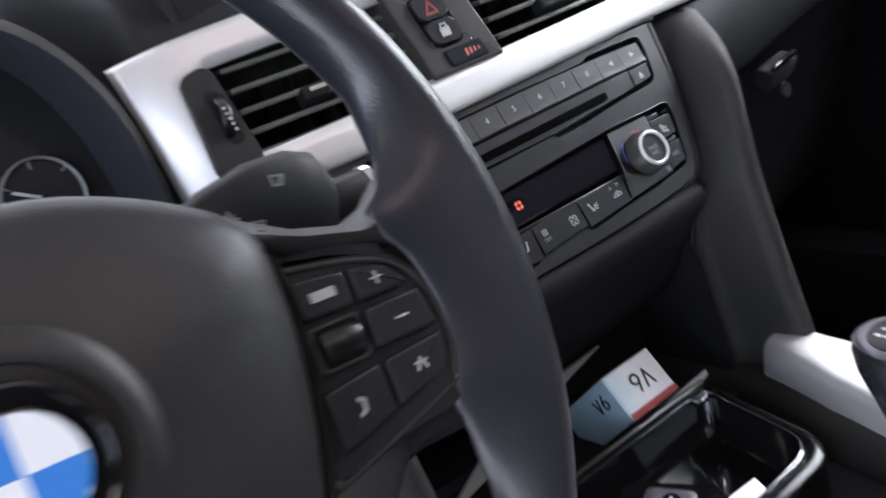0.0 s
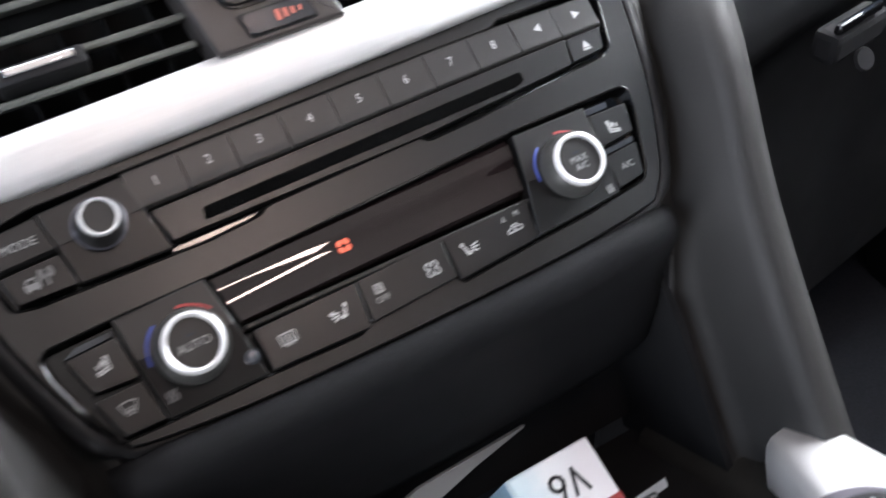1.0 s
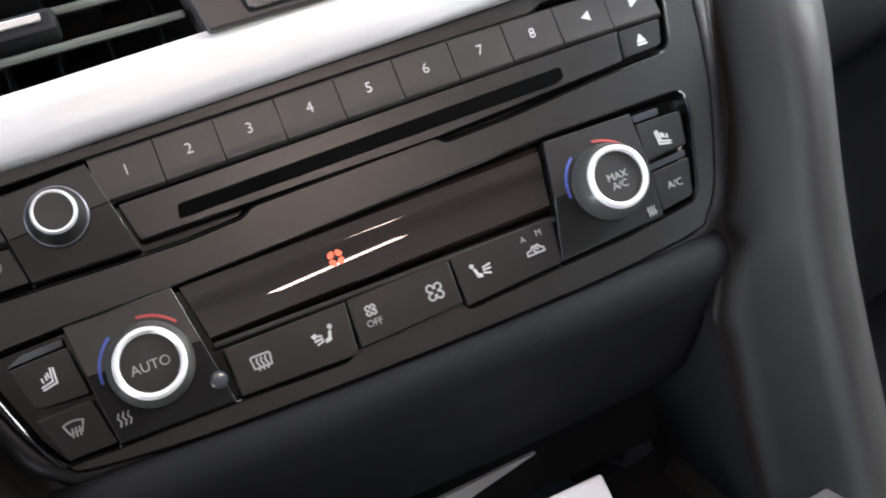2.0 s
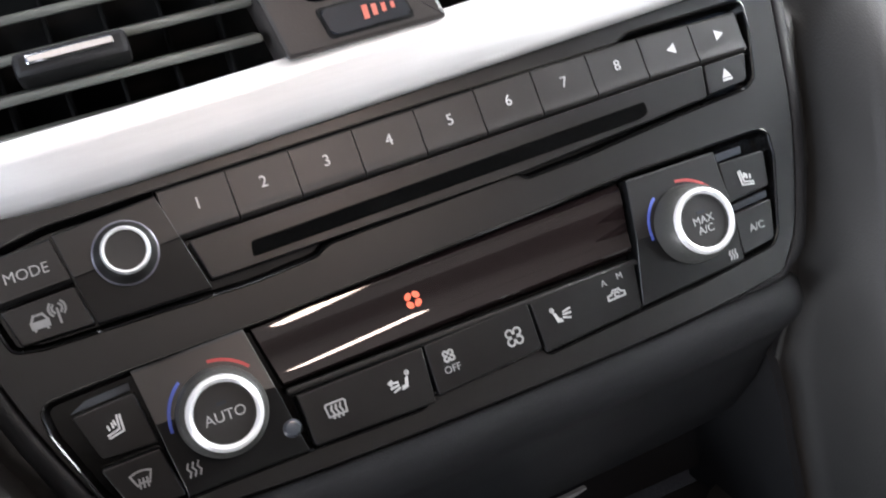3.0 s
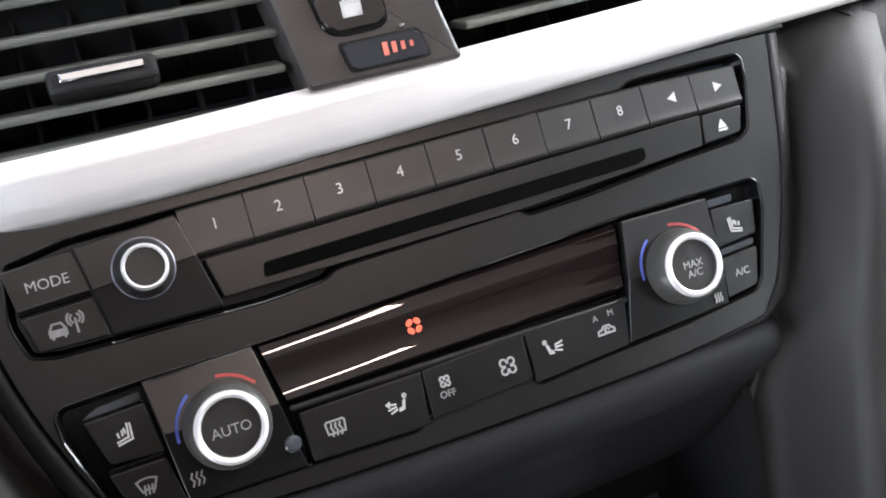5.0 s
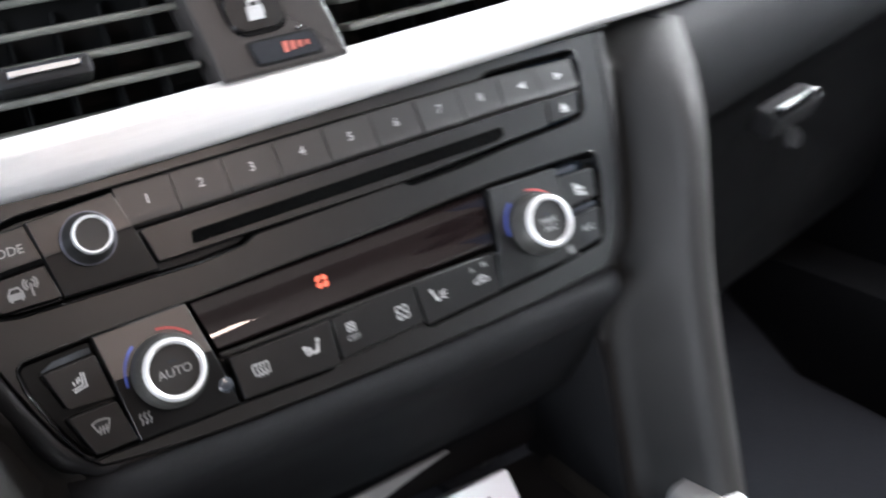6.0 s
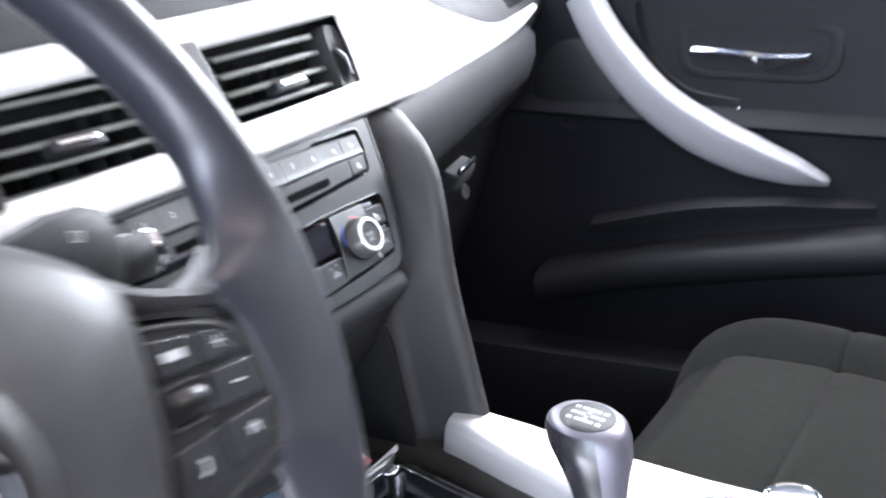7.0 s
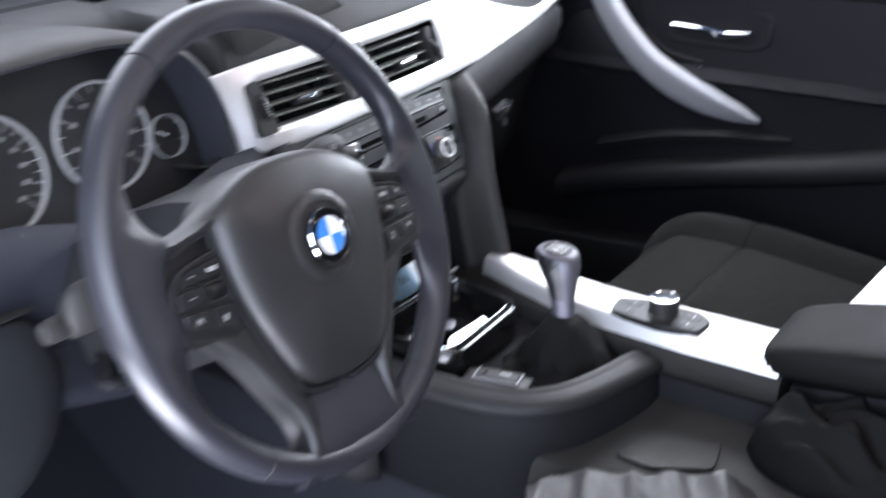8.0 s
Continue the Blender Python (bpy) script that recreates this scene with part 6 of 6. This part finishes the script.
# ---------------------------------------------------------------- seats
def seat(name, label, cx, back_y):
    """A cloth car seat: cushion with side bolsters, backrest, headrest, base."""
    s = thing(name, label, "car seat", pose(cx, 0.004, 0.014))
    half = 0.245
    prof = [(-half, 0.10), (-half - 0.004, 0.17), (-half + 0.006, 0.225), (-half + 0.035, 0.258), (-half + 0.065, 0.262), (-0.150, 0.243), (-0.135, 0.236), (-0.07, 0.234), (0, 0.233), (0.07, 0.234), (0.135, 0.236), (0.150, 0.243), (half - 0.065, 0.262), (half - 0.035, 0.258), (half - 0.006, 0.225), (half + 0.004, 0.17), (half, 0.10)]
    secs = []
    for y, k, dz, wk in ((-0.090, 0.10, -0.115, 0.84), (-0.080, 0.35, -0.085, 0.90), (-0.090, 0.70, -0.040, 0.94), (-0.112, 0.88, -0.016, 0.965), (-0.148, 0.97, -0.002, 0.985), (-0.19, 1.0, 0.004, 1.0), (-0.255, 1.0, 0.003, 1.0), (-0.262, 1.0, -0.006, 1.0), (-0.27, 1.0, 0.003, 1.0), (-0.36, 1.0, -0.006, 1.0), (-0.50, 1.0, -0.022, 1.0), (-0.62, 1.0, -0.030, 0.98)):
        secs.append([(x * wk, y, 0.10 + (z - 0.10) * (0.3 + 0.7 * k) + (dz if z > 0.11 else 0)) for x, z in prof])
    lines = [smooth_path(line, 3) for line in secs]
    secs = [list(c) for c in zip(*[smooth_path([l[i] for l in lines], 3) for i in range(len(lines[0]))])]
    part("cushion", loft(secs), CLOTHDARK, s, "dark grey cloth cushion", sharp=80)
    mid = []
    for y, z in ((-0.150, 0.2335), (-0.165, 0.2400), (-0.20, 0.2425), (-0.252, 0.2425), (-0.2615, 0.2335), (-0.271, 0.2425), (-0.36, 0.2335), (-0.50, 0.2175), (-0.61, 0.2100)):
        mid.append([(x, y, z + 0.004 * (1 - (x / 0.14) ** 2) - (0.006 if abs(x) > 0.138 else 0)) for x in (-0.142, -0.137, -0.12, -0.06, 0, 0.06, 0.12, 0.137, 0.142)])
    part("centre_panel", sheet(mid, 0.004, 3), CLOTH, s, "grey woven cloth centre panel", sharp=80)
    secs = []
    for f in (0.0, 0.08, 0.2, 0.4, 0.6, 0.8, 0.93, 1.0):
        w = 0.24 * (1 - 0.10 * f) * (1 if 0 < f < 1 else 0.9)
        t = 0.065 if 0 < f < 1 else 0.04
        y0, z0 = back_y - 0.26 * f, 0.16 + 0.60 * f
        secs.append([(w * math.copysign(abs(math.cos(a)) ** 0.5, math.cos(a)), y0 + t * math.copysign(abs(math.sin(a)) ** 0.6, math.sin(a)) + (0.03 * abs(math.cos(a)) ** 3 if math.sin(a) > 0 else 0), z0) for a in [2 * math.pi * i / 28 for i in range(28)]])
    part("backrest", loft(secs), CLOTHDARK, s, "dark grey cloth backrest", sharp=80)
    part("headrest", moved(rbox(0.25, 0.10, 0.16, 0.045, seg=4), pose(0, back_y - 0.30, 0.87, -15)), CLOTHDARK, s)
    part("base", rbox(0.44, 0.44, 0.11, 0.01, (0, -0.36, 0.05)), PLASTIC, s)
    for x in (-0.18, 0.18):
        part("rail", rbox(0.03, 0.50, 0.04, 0.005, (x, -0.36, -0.014)), PLASTIC, s)
    return s


seat("passenger_seat", "dark grey cloth passenger seat with a woven centre panel", 0.400, -0.72)
seat("driver_seat", "dark grey cloth driver's seat set far back", -0.365, -1.00).location = (-0.365, -0.206, -0.014)
cover = thing("crumpled_cover", "crumpled dark grey protective cover over the driver's seat edge", "seat cover", pose(-0.088, -0.396, 0.279, 0, 0, -58.8))
rnd = random.Random(4)
folds = [(rnd.uniform(-0.35, 0.35), rnd.uniform(60, 190), rnd.uniform(0, 6.28), rnd.uniform(0.0018, 0.0050)) for i in range(7)]
rows = []
for i in range(64):
    row = []
    u = -0.125 + 0.225 * i / 63
    edge = min(0, 0.62 * (u + 0.085)) + 0.004 * math.sin(u * 70)
    for j in range(36):
        v = -0.19 + 0.24 * j / 35
        z = -0.004 + sum(amp * (1 - abs(math.sin((u + v * a) * f / 2 + ph))) for a, f, ph, amp in folds)
        over = max(0, v - edge)
        z -= 0.014 * min(1, over / 0.012) + 3.0 * max(0, over - 0.010) + 2.2 * max(0, u - 0.075) ** 1.3
        row.append((u, min(v, edge + 0.012 + 0.15 * over), z))
    rows.append(row)
part("sheet", sheet(rows, 0.0012), FOIL, cover, sharp=70)
pp = thing("paper_sheet", "folded white paper lying on the passenger seat", "paper", pose(0.440, -0.545, 0.262, 0, 0, -8))
part("sheet", rbox(0.205, 0.19, 0.0012, 0), PAPER, pp)
part("fold", moved(rbox(0.203, 0.19, 0.0012, 0, (0, 0, 0)), pose(0.001, 0.003, 0.006, 0, -4, 2)), PAPER, pp)

# ---------------------------------------------------------------- passenger door
door = thing("passenger_door", "closed black passenger door with a silver pull and chrome handle", "car door")


def door_row(z, x):
    return [(x + dx, y, z) for y, dx in ((0.66, 0.03), (0.30, 0.008), (0.10, 0.0), (-0.15, 0.0), (-0.5, 0.004), (-0.98, 0.01))]


rows = [door_row(0.66, 0.815), door_row(0.655, 0.775), door_row(0.640, 0.760), door_row(0.615, 0.762), door_row(0.600, 0.772), door_row(0.592, 0.778)]
part("belt_pad", sheet(rows, 0.004), DOORLIT, door, "dark padded belt rail", sharp=50)
rows = [door_row(0.592, 0.780), door_row(0.52, 0.786), door_row(0.458, 0.783), door_row(0.449, 0.772), door_row(0.443, 0.768), door_row(0.438, 0.776), door_row(0.40, 0.784), door_row(0.30, 0.788), door_row(-0.06, 0.785)]
part("panel", sheet(rows, 0.004), DOORSKIN, door, "black grained door panel", sharp=45)


def swept(pts, prof, name, mat, label):
    """A section swept along points; prof gives offsets in x (inwards minus) and z."""
    rws = [[(p.x + dx, p.y, p.z + dz) for p in smooth_path(pts, 5)] for dx, dz in prof]
    return part(name, sheet(rws, 0.003), mat, door, label, sharp=50)


# armrest with its pocket
swept([(0.78, 0.17, 0.215), (0.78, 0.06, 0.250), (0.78, -0.11, 0.290), (0.78, -0.28, 0.325), (0.78, -0.46, 0.362), (0.78, -0.8, 0.385)],
      [(0.010, 0.018), (-0.020, 0.016), (-0.036, 0.010), (-0.042, -0.002), (-0.040, -0.018), (-0.025, -0.030), (0.010, -0.034)], "armrest", DOORARM, "long rising armrest moulding")
swept([(0.78, 0.10, 0.296), (0.78, -0.02, 0.330), (0.78, -0.12, 0.347), (0.784, -0.19, 0.352), (0.794, -0.24, 0.354)],
      [(0.010, 0.010), (-0.008, 0.008), (-0.014, 0.002), (-0.010, -0.006), (0.010, -0.010)], "pocket_edge", DOORARM, "thin upper edge of the door pocket")
swept([(0.78, 0.46, 0.085), (0.78, 0.20, 0.095), (0.78, 0.0, 0.105), (0.78, -0.3, 0.12), (0.78, -0.7, 0.14)], [(0.008, 0.03), (-0.05, 0.025), (-0.055, 0.0), (-0.05, -0.12)], "door_bin", CHIN, "black door bin")
# pull handle: tapering silver bow
bow = smooth_path([(0.758, 0.112, 0.590), (0.754, 0.085, 0.545), (0.748, 0.050, 0.505), (0.744, 0.008, 0.467), (0.744, -0.045, 0.435), (0.748, -0.100, 0.412), (0.757, -0.150, 0.395), (0.768, -0.190, 0.382)], 5)
wid = [0.024, 0.026, 0.027, 0.027, 0.028, 0.0255, 0.018, 0.004]
rings = []
for i, p in enumerate(bow):
    f = i / (len(bow) - 1) * 7
    k = min(int(f), 6)
    w = wid[k] + (wid[k + 1] - wid[k]) * (f - k)
    a, b = bow[max(i - 1, 0)], bow[min(i + 1, len(bow) - 1)]
    d = (b - a).normalized()
    n = Vector((0, d.z, -d.y)).normalized()
    n = -n if n.y < 0 else n
    t = 0.010 if i < len(bow) - 1 else 0.003
    rings.append([p + n * (w * u) + Vector((v * t, 0, 0)) for u, v in ((-1, 0.6), (-0.98, -0.2), (-0.9, -0.75), (-0.76, -1.1), (-0.55, -1.18), (-0.1, -0.85), (0.45, -0.3), (0.85, 0.15), (1, 0.6), (0, 1.0))])
part("pull_handle", loft(rings), SILVER, door, "curved silver pull handle", sharp=50)
rec = round_poly([(0.0, 0.555), (-0.005, 0.503), (-0.03, 0.492), (-0.165, 0.492), (-0.19, 0.505), (-0.195, 0.555), (-0.16, 0.562), (-0.03, 0.562)], 0.012, 4)
part("handle_bezel", moved(ring_plate([(y, z) for y, z in rec], [(-0.097 + (y + 0.097) * 0.84, 0.527 + (z - 0.527) * 0.72) for y, z in rec], 0.0, 0.007, 0.002), Matrix(((0, 0, -1, 0.786), (1, 0, 0, 0), (0, 1, 0, 0), (0, 0, 0, 1)))), DOORSKIN, door, "moulded ring round the handle recess", sharp=40)
part("handle_recess", moved(plate([(-0.097 + (y + 0.097) * 0.86, 0.527 + (z - 0.527) * 0.76) for y, z in rec], 0.0, 0.0025), Matrix(((0, 0, -1, 0.786), (1, 0, 0, 0), (0, 1, 0, 0), (0, 0, 0, 1)))), HOLE, door)
part("door_handle", loft([[(x, y, z + h) for x, h in ((0.779, 0.0046), (0.771, 0.0036), (0.768, 0.0), (0.771, -t), (0.779, -t))] for y, z, t in ((-0.024, 0.5265, 0.0018), (-0.06, 0.5255, 0.0026), (-0.095, 0.5228, 0.0036), (-0.110, 0.521, 0.014), (-0.125, 0.5217, 0.010), (-0.158, 0.5237, 0.003))]), CHROME, door, "bright chrome door handle", sharp=35)
part("lock_pin", lathe([(0.0025, 0), (0.0025, 0.004), (0, 0.0045)], 12), CHROME, door, m=pose(0.779, -0.080, 0.461, 0, -90))
part("speaker", moved(lathe([(0.060, 0), (0.058, 0.006), (0.054, 0.008), (0, 0.010)], 32), Matrix(((0, 0, -1, 0.784), (1, 0, 0, 0.125), (0, 1, 0, 0.475), (0, 0, 0, 1)))), PLASTIC, door, "round dark speaker cover")
swept([(0.786, 0.045, 0.580), (0.786, 0.030, 0.520), (0.786, -0.015, 0.480), (0.786, -0.08, 0.468)], [(0, 0.004), (-0.004, 0.0), (0, -0.004)], "panel_seam", PLASTIC, "moulded seam")
gl = part("window_pane", sheet([[(0.800, 0.40, 0.65), (0.800, -0.95, 0.65)], [(0.66, 0.05, 1.08), (0.66, -0.98, 1.08)]], 0.004), GLASS, door, "clear side window")
gl.visible_shadow = False
